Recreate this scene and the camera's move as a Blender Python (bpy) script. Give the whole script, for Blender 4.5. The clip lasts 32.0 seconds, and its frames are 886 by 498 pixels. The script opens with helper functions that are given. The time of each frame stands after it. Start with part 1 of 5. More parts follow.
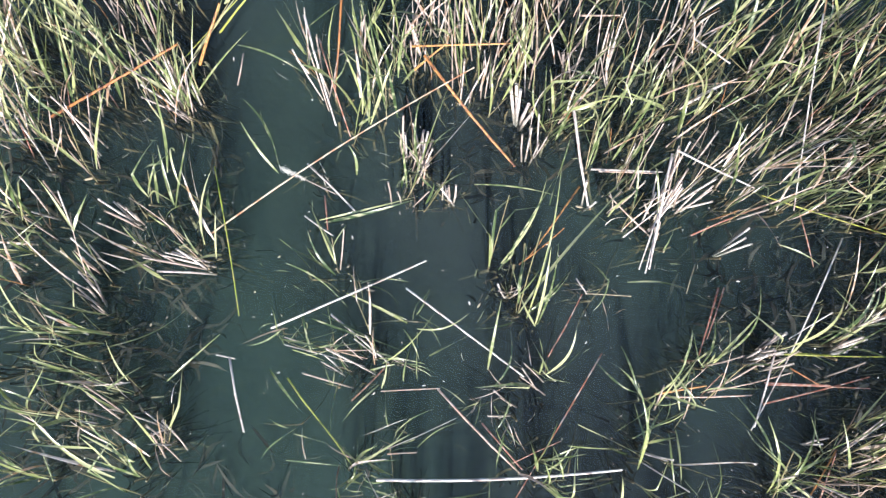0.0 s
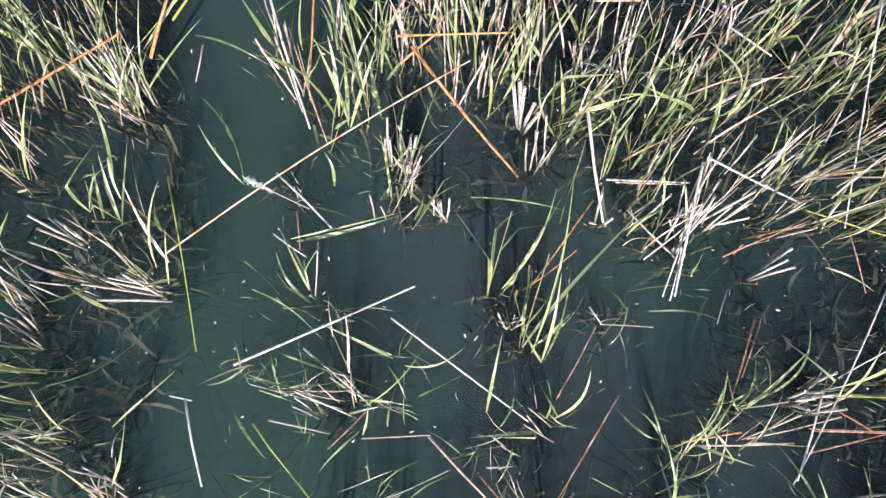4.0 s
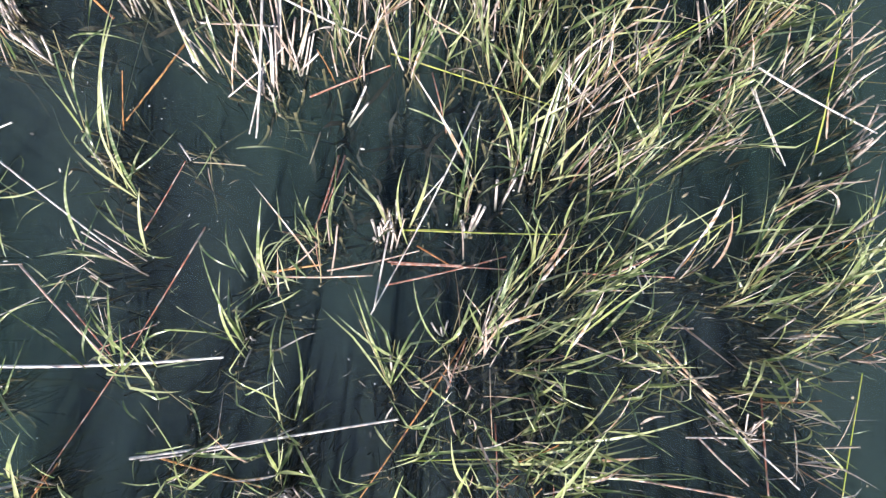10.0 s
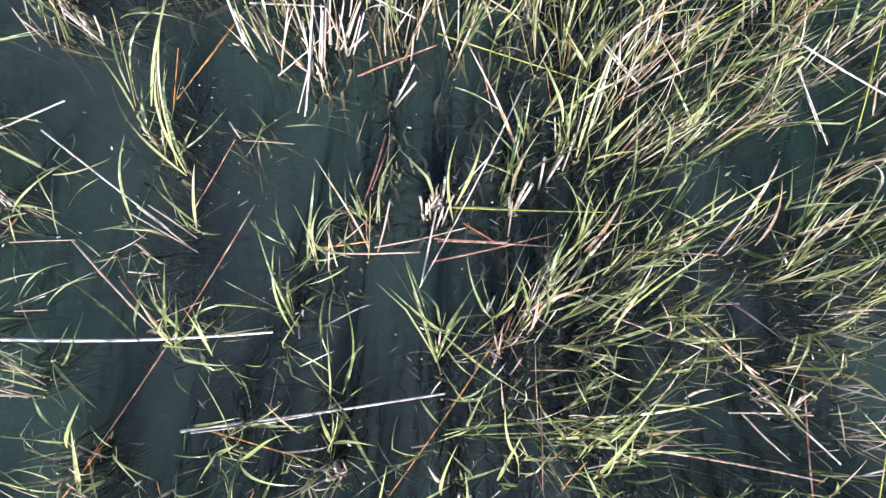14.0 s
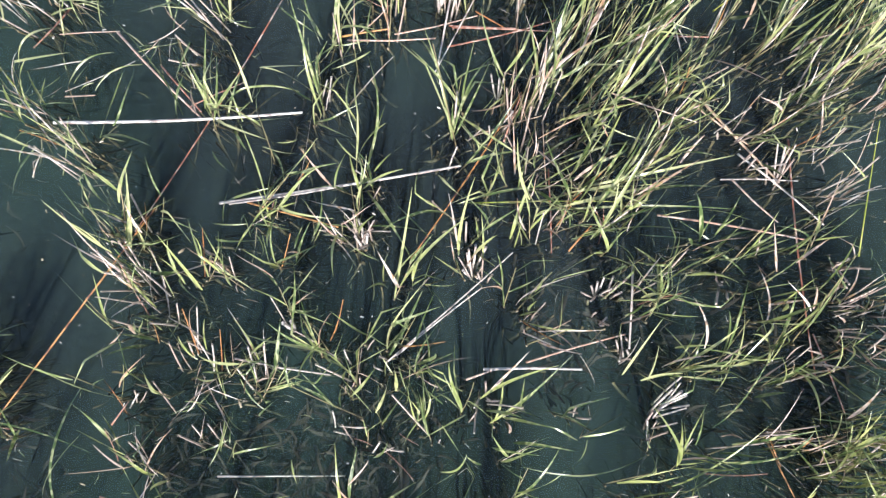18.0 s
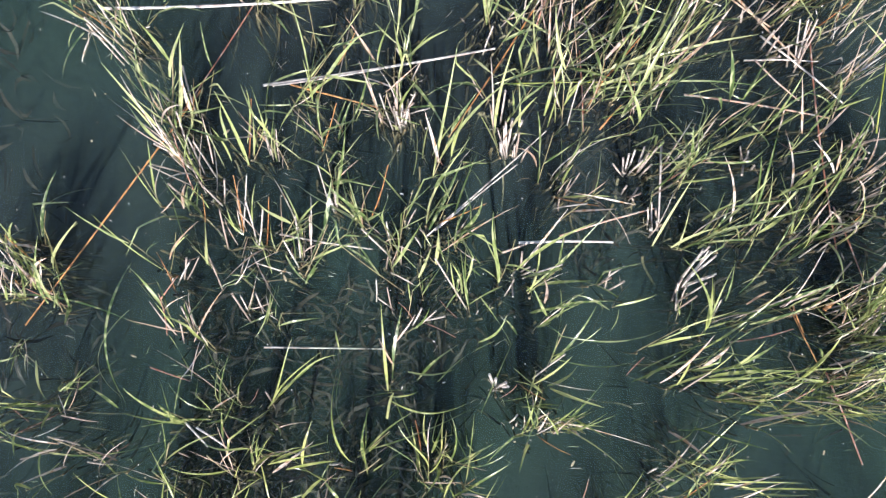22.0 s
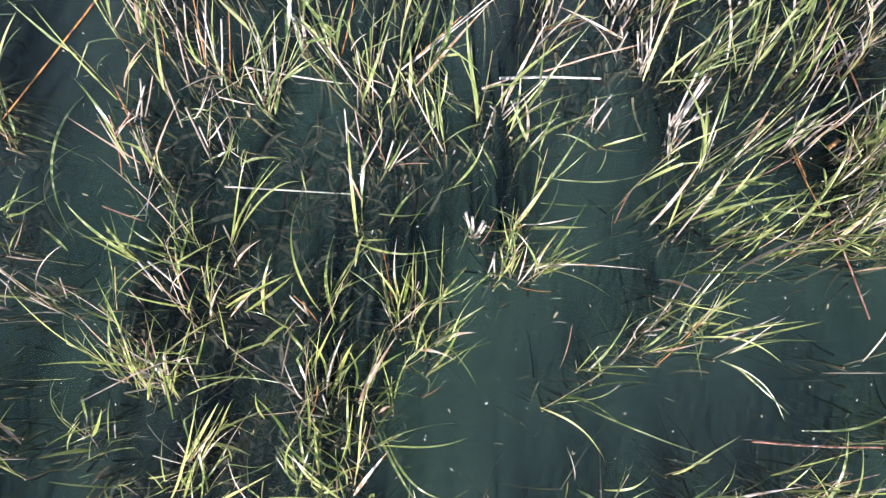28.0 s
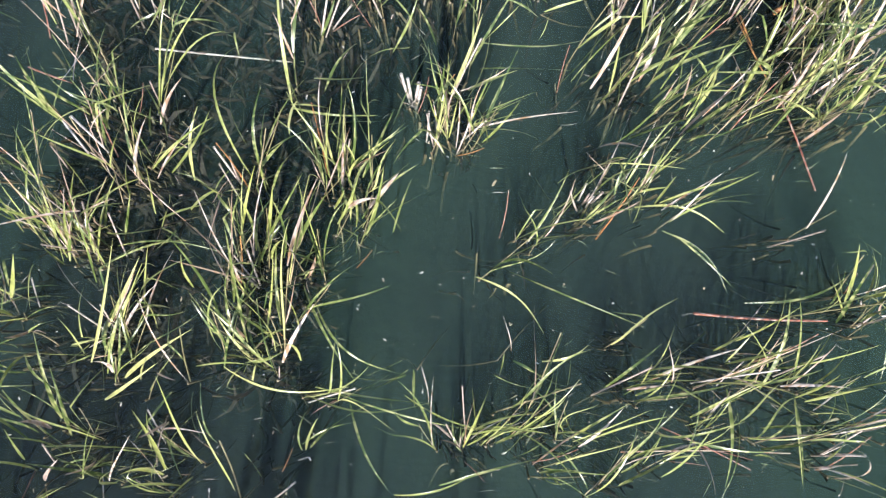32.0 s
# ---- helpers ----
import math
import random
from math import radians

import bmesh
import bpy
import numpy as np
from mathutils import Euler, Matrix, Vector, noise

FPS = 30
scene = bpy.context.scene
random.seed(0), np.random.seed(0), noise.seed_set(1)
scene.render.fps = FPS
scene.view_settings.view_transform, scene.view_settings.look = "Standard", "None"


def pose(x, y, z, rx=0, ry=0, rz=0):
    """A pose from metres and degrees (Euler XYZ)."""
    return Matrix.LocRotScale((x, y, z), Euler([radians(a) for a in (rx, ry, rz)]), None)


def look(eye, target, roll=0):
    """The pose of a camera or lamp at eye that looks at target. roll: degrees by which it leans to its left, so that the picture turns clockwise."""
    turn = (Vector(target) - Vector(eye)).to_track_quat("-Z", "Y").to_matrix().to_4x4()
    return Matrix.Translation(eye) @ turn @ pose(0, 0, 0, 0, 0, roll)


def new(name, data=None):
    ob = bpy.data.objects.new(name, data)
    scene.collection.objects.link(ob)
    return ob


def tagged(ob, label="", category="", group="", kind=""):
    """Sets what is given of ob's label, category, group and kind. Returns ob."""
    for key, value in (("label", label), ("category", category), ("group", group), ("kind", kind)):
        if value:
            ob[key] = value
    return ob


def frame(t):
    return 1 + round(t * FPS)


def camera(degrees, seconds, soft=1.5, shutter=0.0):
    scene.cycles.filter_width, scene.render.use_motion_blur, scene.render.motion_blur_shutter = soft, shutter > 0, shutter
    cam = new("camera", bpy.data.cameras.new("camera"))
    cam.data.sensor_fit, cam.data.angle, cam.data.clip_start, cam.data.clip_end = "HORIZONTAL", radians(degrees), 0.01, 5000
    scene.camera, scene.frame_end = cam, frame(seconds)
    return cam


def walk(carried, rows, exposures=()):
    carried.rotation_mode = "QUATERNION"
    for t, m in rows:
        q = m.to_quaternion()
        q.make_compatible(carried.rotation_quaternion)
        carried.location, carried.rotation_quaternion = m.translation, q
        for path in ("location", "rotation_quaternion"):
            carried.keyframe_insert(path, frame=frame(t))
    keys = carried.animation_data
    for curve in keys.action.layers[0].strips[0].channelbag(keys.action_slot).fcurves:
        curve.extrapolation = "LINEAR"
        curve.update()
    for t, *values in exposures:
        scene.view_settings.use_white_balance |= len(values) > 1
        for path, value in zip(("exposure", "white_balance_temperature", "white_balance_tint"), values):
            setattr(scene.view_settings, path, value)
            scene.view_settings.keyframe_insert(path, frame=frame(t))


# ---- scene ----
cam = camera(70.0, 32.0, soft=1.35)
PATH = [
    (0, -0.0233, 0.0059, 3.6890, 1.986, -0.341, 0.027),
    (0.5, -0.0141, 0.0623, 3.7292, 1.981, -0.375, 0.146),
    (1, -0.0427, 0.0798, 3.7591, 1.984, -0.393, 0.193),
    (1.5, -0.0543, 0.0926, 3.7779, 1.977, -0.413, 0.261),
    (2, -0.0672, 0.1384, 3.7930, 1.979, -0.444, 0.335),
    (2.5, -0.0805, 0.1495, 3.8035, 1.991, -0.486, 0.396),
    (4.5, 0.1708, 0.1305, 3.0583, 2.161, -0.265, -0.025),
    (5, 0.4047, 0.2640, 3.0793, 2.172, -0.344, 0.091),
    (5.5, 0.5531, 0.3248, 3.1179, 2.172, -0.372, 0.132),
    (6, 0.6390, 0.3116, 3.1502, 2.165, -0.379, 0.238),
    (6.5, 0.8547, 0.1445, 3.1468, 2.151, -0.380, 0.325),
    (7, 1.0819, -0.0925, 3.1491, 2.135, -0.367, 0.413),
    (7.5, 1.1710, -0.2135, 3.1672, 2.140, -0.346, 0.454),
    (8, 1.3292, -0.2652, 3.2003, 2.163, -0.302, 0.608),
    (8.5, 1.6743, -0.3028, 3.2369, 2.194, -0.283, 0.533),
    (9, 2.0083, -0.3329, 3.2588, 2.228, -0.296, 0.506),
    (9.5, 2.1186, -0.4085, 3.2724, 2.292, -0.256, 0.579),
    (10, 2.1382, -0.7077, 3.2742, 2.381, -0.163, 0.561),
    (10.5, 2.0963, -0.8979, 3.2618, 2.391, -0.068, 0.586),
    (11, 2.0513, -0.9520, 3.2212, 2.357, -0.006, 0.424),
    (11.5, 2.0096, -0.9898, 3.1600, 2.343, 0.023, 0.494),
    (12, 1.9785, -0.9846, 3.1191, 2.354, 0.071, 0.607),
    (12.5, 1.9722, -1.0074, 2.8831, 2.333, 0.121, 0.605),
    (13, 1.9799, -0.9831, 2.7524, 2.306, 0.152, 0.630),
    (13.5, 1.9448, -0.9306, 2.9176, 2.268, 0.126, 0.591),
    (14, 1.9134, -0.8261, 3.3155, 2.288, 0.075, 0.713),
    (14.5, 1.9453, -0.8043, 3.4073, 2.322, 0.056, 0.689),
    (15, 2.0407, -1.0328, 3.4214, 2.340, 0.033, 0.654),
    (15.5, 2.1226, -1.5960, 3.4360, 2.303, 0.023, 0.562),
    (17.5, 2.0694, -1.8323, 3.5609, 1.997, 0.037, 0.092),
    (18, 1.8282, -2.0357, 3.5750, 1.951, 0.048, -0.047),
    (18.5, 1.6666, -2.1354, 3.6094, 1.864, 0.047, -0.132),
    (19, 1.5804, -2.2399, 3.6105, 1.768, 0.033, -0.128),
    (19.5, 1.5737, -2.3673, 3.6086, 1.662, 0.006, -0.198),
    (20, 1.5615, -2.4286, 3.6212, 1.603, -0.089, -0.264),
    (20.5, 1.5818, -2.5268, 3.6528, 1.607, -0.227, -0.340),
    (21, 1.5830, -2.5736, 3.6878, 1.610, -0.429, -0.462),
    (21.5, 1.5799, -2.6021, 3.7050, 1.676, -0.487, -0.442),
    (22, 1.5759, -2.7351, 3.6942, 1.772, -0.480, -0.488),
    (22.5, 1.5838, -2.8402, 3.6916, 1.855, -0.285, -0.423),
    (23, 1.5945, -3.0272, 3.6853, 1.981, -0.082, -0.392),
    (23.5, 1.5974, -3.1550, 3.7053, 2.091, 0.072, -0.328),
    (24, 1.5792, -3.4329, 3.7098, 2.146, 0.074, -0.202),
    (24.5, 1.5646, -3.5734, 3.7109, 2.221, 0.022, -0.172),
    (25, 1.5563, -3.6342, 3.6735, 2.246, -0.019, -0.181),
    (25.5, 1.5743, -3.6553, 3.6288, 2.290, -0.044, -0.155),
    (26, 1.6672, -3.6632, 3.5898, 2.329, -0.075, -0.060),
    (26.5, 1.7111, -3.6783, 3.5459, 2.351, -0.074, -0.030),
    (28.5, 1.7638, -3.6672, 3.3559, 2.679, -0.148, 0.145),
    (29, 1.9895, -3.6651, 3.3087, 2.786, -0.148, 0.208),
    (29.5, 2.1527, -3.6719, 3.2725, 2.888, -0.190, 0.194),
    (30, 2.1725, -3.6730, 3.2581, 2.920, -0.287, 0.238),
    (30.5, 2.1440, -3.7719, 3.2699, 2.909, -0.357, 0.278),
    (31, 2.1115, -4.1416, 3.2675, 2.830, -0.413, 0.410),
    (31.5, 2.0904, -4.3234, 3.2873, 2.764, -0.409, 0.473),
    (32, 2.0617, -4.3731, 3.2817, 2.728, -0.453, 0.595),
]
walk(cam, [(t, pose(x, y, z, rx, ry, rz)) for t, x, y, z, rx, ry, rz in PATH], exposures=[(0.0, 1.1), (6.0, 1.02), (13.0, 1.02), (20.0, 1.0), (25.0, 1.04), (32.0, 1.05)])

# ---- world, sun ----
SUN_ELEV, SUN_AZ = 41.0, 181.0  # degrees; azimuth clockwise from +y
world = bpy.data.worlds.new("world")
scene.world = world
world.use_nodes = True
wn = world.node_tree
sky = wn.nodes.new("ShaderNodeTexSky")
sky.sky_type = "NISHITA"
sky.sun_disc = False
sky.ozone_density = 4.0
sky.sun_elevation, sky.sun_rotation = radians(SUN_ELEV), radians(SUN_AZ)
wn.links.new(sky.outputs[0], wn.nodes["Background"].inputs[0])
wn.nodes["Background"].inputs[1].default_value = 0.12
lamp = bpy.data.lights.new("sun", "SUN")
lamp.energy, lamp.angle, lamp.color = 5.0, radians(2.0), (1.0, 0.97, 0.96)
sun = new("sun", lamp)
away = Vector((math.sin(radians(SUN_AZ)) * math.cos(radians(SUN_ELEV)), math.cos(radians(SUN_AZ)) * math.cos(radians(SUN_ELEV)), math.sin(radians(SUN_ELEV))))
sun.matrix_world = look(away * 60, (0, 0, 0))


# ---- materials ----
def material(name):
    m = bpy.data.materials.new(name)
    m.use_nodes = True
    nt = m.node_tree
    nt.nodes.clear()
    out = nt.nodes.new("ShaderNodeOutputMaterial")
    return m, nt, out


def node(nt, kind, **values):
    n = nt.nodes.new(kind)
    for key, value in values.items():
        n.inputs[key.replace("_", " ")].default_value = value
    return n


def ramp(nt, source, stops):
    r = nt.nodes.new("ShaderNodeValToRGB")
    while len(r.color_ramp.elements) < len(stops):
        r.color_ramp.elements.new(0.5)
    for e, (at, colour) in zip(r.color_ramp.elements, stops):
        e.position, e.color = at, (*colour, 1)
    nt.links.new(source, r.inputs[0])
    return r


def mixed(nt, a, b, fac, mode="MIX"):
    m = nt.nodes.new("ShaderNodeMix")
    m.data_type, m.blend_type = "RGBA", mode
    for source, socket in ((fac, 0), (a, 6), (b, 7)):
        if hasattr(source, "links"):
            nt.links.new(source, m.inputs[socket])
        else:
            m.inputs[socket].default_value = source if socket == 0 else (*source, 1)
    return m.outputs[2]


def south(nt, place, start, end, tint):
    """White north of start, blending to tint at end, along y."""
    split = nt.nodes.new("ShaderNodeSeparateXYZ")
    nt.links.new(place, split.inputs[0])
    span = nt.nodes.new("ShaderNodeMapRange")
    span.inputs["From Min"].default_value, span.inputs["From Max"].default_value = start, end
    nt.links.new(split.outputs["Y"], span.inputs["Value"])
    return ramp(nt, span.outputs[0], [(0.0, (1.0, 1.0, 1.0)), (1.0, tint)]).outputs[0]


def plant_material(name, stops, spots, rough, through_light, along=30.0, sheen=0.4, bands=4.0, southerly=False):
    """Leaf or stem: colour by piece, streaks along its length, blotches of wear and stem shadow bands, light shining
    through.
    """
    m, nt, out = material(name)
    info = nt.nodes.new("ShaderNodeObjectInfo")
    tc = nt.nodes.new("ShaderNodeTexCoord")
    base = ramp(nt, info.outputs["Random"], stops).outputs[0]
    mp = node(nt, "ShaderNodeMapping")
    mp.inputs["Scale"].default_value = (bands, along, along)
    nt.links.new(tc.outputs["Object"], mp.inputs[0])
    shift = nt.nodes.new("ShaderNodeVectorMath")
    shift.operation = "MULTIPLY_ADD"
    nt.links.new(info.outputs["Random"], shift.inputs[0])
    shift.inputs[1].default_value = (37.0, 11.0, 5.0)
    nt.links.new(mp.outputs[0], shift.inputs[2])
    fine = node(nt, "ShaderNodeTexNoise", Scale=3.0, Detail=3.0)
    nt.links.new(shift.outputs[0], fine.inputs["Vector"])
    big = node(nt, "ShaderNodeTexNoise", Scale=1.3, Detail=2.0)
    nt.links.new(shift.outputs[0], big.inputs["Vector"])
    streak = ramp(nt, fine.outputs[0], [(0.3, (0.62, 0.62, 0.6)), (0.7, (1.15, 1.15, 1.1))]).outputs[0]
    col = mixed(nt, base, streak, 1.0, "MULTIPLY")
    # dark stem bands also put the leaves' shadows across them into the colour
    wear_and_shade = ramp(nt, big.outputs[0], [(0.5, (0, 0, 0)), (0.62, (1, 1, 1))]).outputs[0]
    col = mixed(nt, col, spots, wear_and_shade)
    if southerly:  # leaves get yellower towards the southern end
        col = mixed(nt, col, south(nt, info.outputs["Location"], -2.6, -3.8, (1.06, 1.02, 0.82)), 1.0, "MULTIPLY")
        col = mixed(nt, col, south(nt, info.outputs["Location"], -1.9, -0.6, (0.98, 0.95, 1.08)), 1.0, "MULTIPLY")  # leaves in the north are greyer green
    p = node(nt, "ShaderNodeBsdfPrincipled", Roughness=rough)
    p.inputs["Specular IOR Level"].default_value = sheen
    nt.links.new(col, p.inputs["Base Color"])
    bump = node(nt, "ShaderNodeBump", Strength=0.25, Distance=0.002)
    nt.links.new(fine.outputs[0], bump.inputs["Height"])
    nt.links.new(bump.outputs[0], p.inputs["Normal"])
    if through_light:
        tr = nt.nodes.new("ShaderNodeBsdfTranslucent")
        nt.links.new(col, tr.inputs[0])
        mix = node(nt, "ShaderNodeMixShader")
        mix.inputs[0].default_value = through_light
        nt.links.new(p.outputs[0], mix.inputs[1])
        nt.links.new(tr.outputs[0], mix.inputs[2])
        nt.links.new(mix.outputs[0], out.inputs[0])
    else:
        nt.links.new(p.outputs[0], out.inputs[0])
    return m


GREEN = plant_material("green_leaf", [(0.0, (0.042, 0.078, 0.024)), (0.3, (0.11, 0.16, 0.05)), (0.58, (0.215, 0.262, 0.09)), (0.82, (0.375, 0.41, 0.145)), (1.0, (0.56, 0.56, 0.28))], (0.38, 0.39, 0.20), 0.30, 0.17, 30.0, 0.7, southerly=True)
STRAW = plant_material("straw_leaf", [(0.0, (0.44, 0.30, 0.23)), (0.5, (0.66, 0.52, 0.47)), (1.0, (0.83, 0.72, 0.67))], (0.34, 0.20, 0.11), 0.5, 0.2)
PALE = plant_material("bleached_stalk", [(0.0, (0.44, 0.33, 0.29)), (0.5, (0.63, 0.52, 0.48)), (1.0, (0.79, 0.71, 0.68))], (0.28, 0.20, 0.15), 0.5, 0.0, 60.0, 0.4, 16.0)
TAN = plant_material("tan_stem", [(0.0, (0.58, 0.44, 0.32)), (1.0, (0.70, 0.58, 0.47))], (0.32, 0.14, 0.07), 0.5, 0.0, 60.0, 0.4, 16.0)
RED = plant_material("red_stem", [(0.0, (0.26, 0.08, 0.05)), (1.0, (0.42, 0.17, 0.11))], (0.50, 0.38, 0.32), 0.45, 0.0, 60.0, 0.4, 16.0)
ORANGE = plant_material("orange_stem", [(0.0, (0.46, 0.18, 0.06)), (1.0, (0.66, 0.34, 0.12))], (0.12, 0.05, 0.04), 0.45, 0.0, 60.0, 0.4, 22.0)
WHITE = plant_material("white_stem", [(0.0, (0.62, 0.54, 0.50)), (1.0, (0.80, 0.74, 0.71))], (0.34, 0.25, 0.22), 0.5, 0.0, 60.0, 0.4, 12.0)
PINK = plant_material("pinkish_stem", [(0.0, (0.48, 0.27, 0.20)), (1.0, (0.62, 0.42, 0.34))], (0.66, 0.56, 0.48), 0.45, 0.0, 60.0, 0.4, 16.0)
LIME = plant_material("yellow_green_stem", [(0.0, (0.34, 0.40, 0.06)), (1.0, (0.48, 0.50, 0.09))], (0.42, 0.36, 0.12), 0.4, 0.1, 60.0, 0.4, 16.0)
CULM = plant_material("green_brown_culm", [(0.0, (0.20, 0.19, 0.08)), (0.6, (0.36, 0.30, 0.16)), (1.0, (0.48, 0.38, 0.24))], (0.16, 0.12, 0.07), 0.5, 0.0, 60.0)
FLUFF = plant_material("white_fluff", [(0.0, (0.74, 0.72, 0.68)), (1.0, (0.82, 0.80, 0.76))], (0.70, 0.66, 0.60), 0.8, 0.3)
SODDEN = plant_material("sodden_stem", [(0.0, (0.26, 0.20, 0.13)), (1.0, (0.56, 0.46, 0.33))], (0.22, 0.16, 0.10), 0.6, 0.0, 60.0)


SUNK = plant_material("drowned_stem", [(0.0, (0.15, 0.11, 0.06)), (0.6, (0.28, 0.21, 0.12)), (1.0, (0.42, 0.35, 0.25))], (0.12, 0.10, 0.06), 0.6, 0.0, 60.0)
# near-black, so underwater strips and half the drowned stems read as shade
SHADE_STEM = plant_material("shade_dark_stem", [(0.0, (0.022, 0.018, 0.015)), (1.0, (0.058, 0.046, 0.032))], (0.02, 0.017, 0.014), 0.7, 0.0, 60.0)


def water_material():
    m, nt, out = material("clear_water_surface")
    tc = nt.nodes.new("ShaderNodeTexCoord")
    wave = node(nt, "ShaderNodeTexNoise", Scale=3.0, Detail=3.0)
    nt.links.new(tc.outputs["Object"], wave.inputs["Vector"])
    bump = node(nt, "ShaderNodeBump", Strength=0.12, Distance=0.02)
    nt.links.new(wave.outputs[0], bump.inputs["Height"])
    clear = node(nt, "ShaderNodeBsdfTransparent")
    clear.inputs[0].default_value = (0.96, 0.98, 0.98, 1)
    gloss = node(nt, "ShaderNodeBsdfGlossy", Roughness=0.04)
    nt.links.new(bump.outputs[0], gloss.inputs["Normal"])
    fres = node(nt, "ShaderNodeFresnel", IOR=1.33)
    mix = node(nt, "ShaderNodeMixShader")
    nt.links.new(fres.outputs[0], mix.inputs[0])
    nt.links.new(clear.outputs[0], mix.inputs[1])
    nt.links.new(gloss.outputs[0], mix.inputs[2])
    nt.links.new(mix.outputs[0], out.inputs[0])
    return m


def silt_material(name, cover, scale, colour):
    """Fine silt and algae hanging in the water: thin, uneven, mostly see-through."""
    m, nt, out = material(name)
    tc = nt.nodes.new("ShaderNodeTexCoord")
    cloud = node(nt, "ShaderNodeTexNoise", Scale=scale, Detail=4.0)
    nt.links.new(tc.outputs["Object"], cloud.inputs["Vector"])
    tone = ramp(nt, cloud.outputs[0], [(0.3, tuple(0.85 * c for c in colour)), (0.7, tuple(1.15 * c for c in colour))]).outputs[0]
    drift = node(nt, "ShaderNodeTexNoise", Scale=0.35, Detail=1.0)
    nt.links.new(tc.outputs["Object"], drift.inputs["Vector"])
    tint = ramp(nt, drift.outputs[0], [(0.38, (1.06, 0.94, 1.05)), (0.62, (0.93, 1.07, 0.97))]).outputs[0]
    tone = mixed(nt, tone, tint, 1.0, "MULTIPLY")
    tone = mixed(nt, tone, south(nt, tc.outputs["Object"], -0.6, -2.4, (0.90, 1.0, 0.87)), 1.0, "MULTIPLY")
    dens = ramp(nt, cloud.outputs[0], [(0.25, (cover * 0.8,) * 3), (0.75, (cover * 1.2,) * 3)]).outputs[0]
    clear = node(nt, "ShaderNodeBsdfTransparent")
    clear.inputs[0].default_value = (0.93, 0.98, 0.96, 1)
    haze = node(nt, "ShaderNodeBsdfDiffuse")
    nt.links.new(tone, haze.inputs[0])
    mix = node(nt, "ShaderNodeMixShader")
    nt.links.new(dens, mix.inputs[0])
    nt.links.new(clear.outputs[0], mix.inputs[1])
    nt.links.new(haze.outputs[0], mix.inputs[2])
    nt.links.new(mix.outputs[0], out.inputs[0])
    return m


def mud_material():
    m, nt, out = material("dark_pond_mud")
    tc = nt.nodes.new("ShaderNodeTexCoord")
    a = node(nt, "ShaderNodeTexNoise", Scale=1.5, Detail=5.0)
    b = node(nt, "ShaderNodeTexNoise", Scale=18.0, Detail=4.0)
    for n in (a, b):
        nt.links.new(tc.outputs["Object"], n.inputs["Vector"])
    c = ramp(nt, a.outputs[0], [(0.3, (0.022, 0.026, 0.022)), (0.7, (0.05, 0.055, 0.04))]).outputs[0]
    f = ramp(nt, b.outputs[0], [(0.3, (0.6, 0.6, 0.6)), (0.7, (1.2, 1.2, 1.15))]).outputs[0]
    p = node(nt, "ShaderNodeBsdfPrincipled", Roughness=0.9)
    nt.links.new(mixed(nt, c, f, 1.0, "MULTIPLY"), p.inputs["Base Color"])
    bump = node(nt, "ShaderNodeBump", Strength=0.6, Distance=0.03)
    nt.links.new(b.outputs[0], bump.inputs["Height"])
    nt.links.new(bump.outputs[0], p.inputs["Normal"])
    nt.links.new(p.outputs[0], out.inputs[0])
    return m


# ---- large structure: pond bed, water ----
def sheet(name, z, size, mat, label):
    bm = bmesh.new()
    bmesh.ops.create_grid(bm, x_segments=8, y_segments=8, size=size)
    me = bpy.data.meshes.new(name)
    bm.to_mesh(me)
    bm.free()
    me.materials.append(mat)
    ob = new(name, me)
    ob.location = (1.0, -2.0, z)
    ob.visible_shadow = name == "ground_bed"
    return tagged(ob, label, "water" if "bed" not in name else "ground", kind="structure")


BED = -0.62
sheet("ground_bed", BED, 900, mud_material(), "dark muddy bed of the pond under murky water")
SILT = (0.0252, 0.0350, 0.0370)
for depth, cover, scale in ((0.02, 0.06, 1.1), (0.055, 0.10, 0.9), (0.105, 0.17, 0.8), (0.17, 0.26, 0.7), (0.26, 0.38, 0.6), (0.38, 0.50, 0.5)):
    sheet("water_silt", -depth, 880, silt_material("hanging_silt", cover, scale, SILT), "greenish silt hanging in the pond water")
sheet("water", 0.0, 900, water_material(), "calm clear dark green pond water surface")

# ---- reeds: shared meshes ----
rng = random.Random(7)


def mesh_from(name, verts, faces, mat, smooth=True):
    me = bpy.data.meshes.new(name)
    me.from_pydata(verts, [], faces)
    me.materials.append(mat)
    if smooth:
        me.shade_smooth()
    return me


def leaf_width(s):
    """A reed leaf's half width along its length: narrow at the sheath, widest below the middle, drawn out to a point."""
    return min(1.0, 0.32 + 2.4 * s) * (1.0 - s ** 1.7) ** 0.9


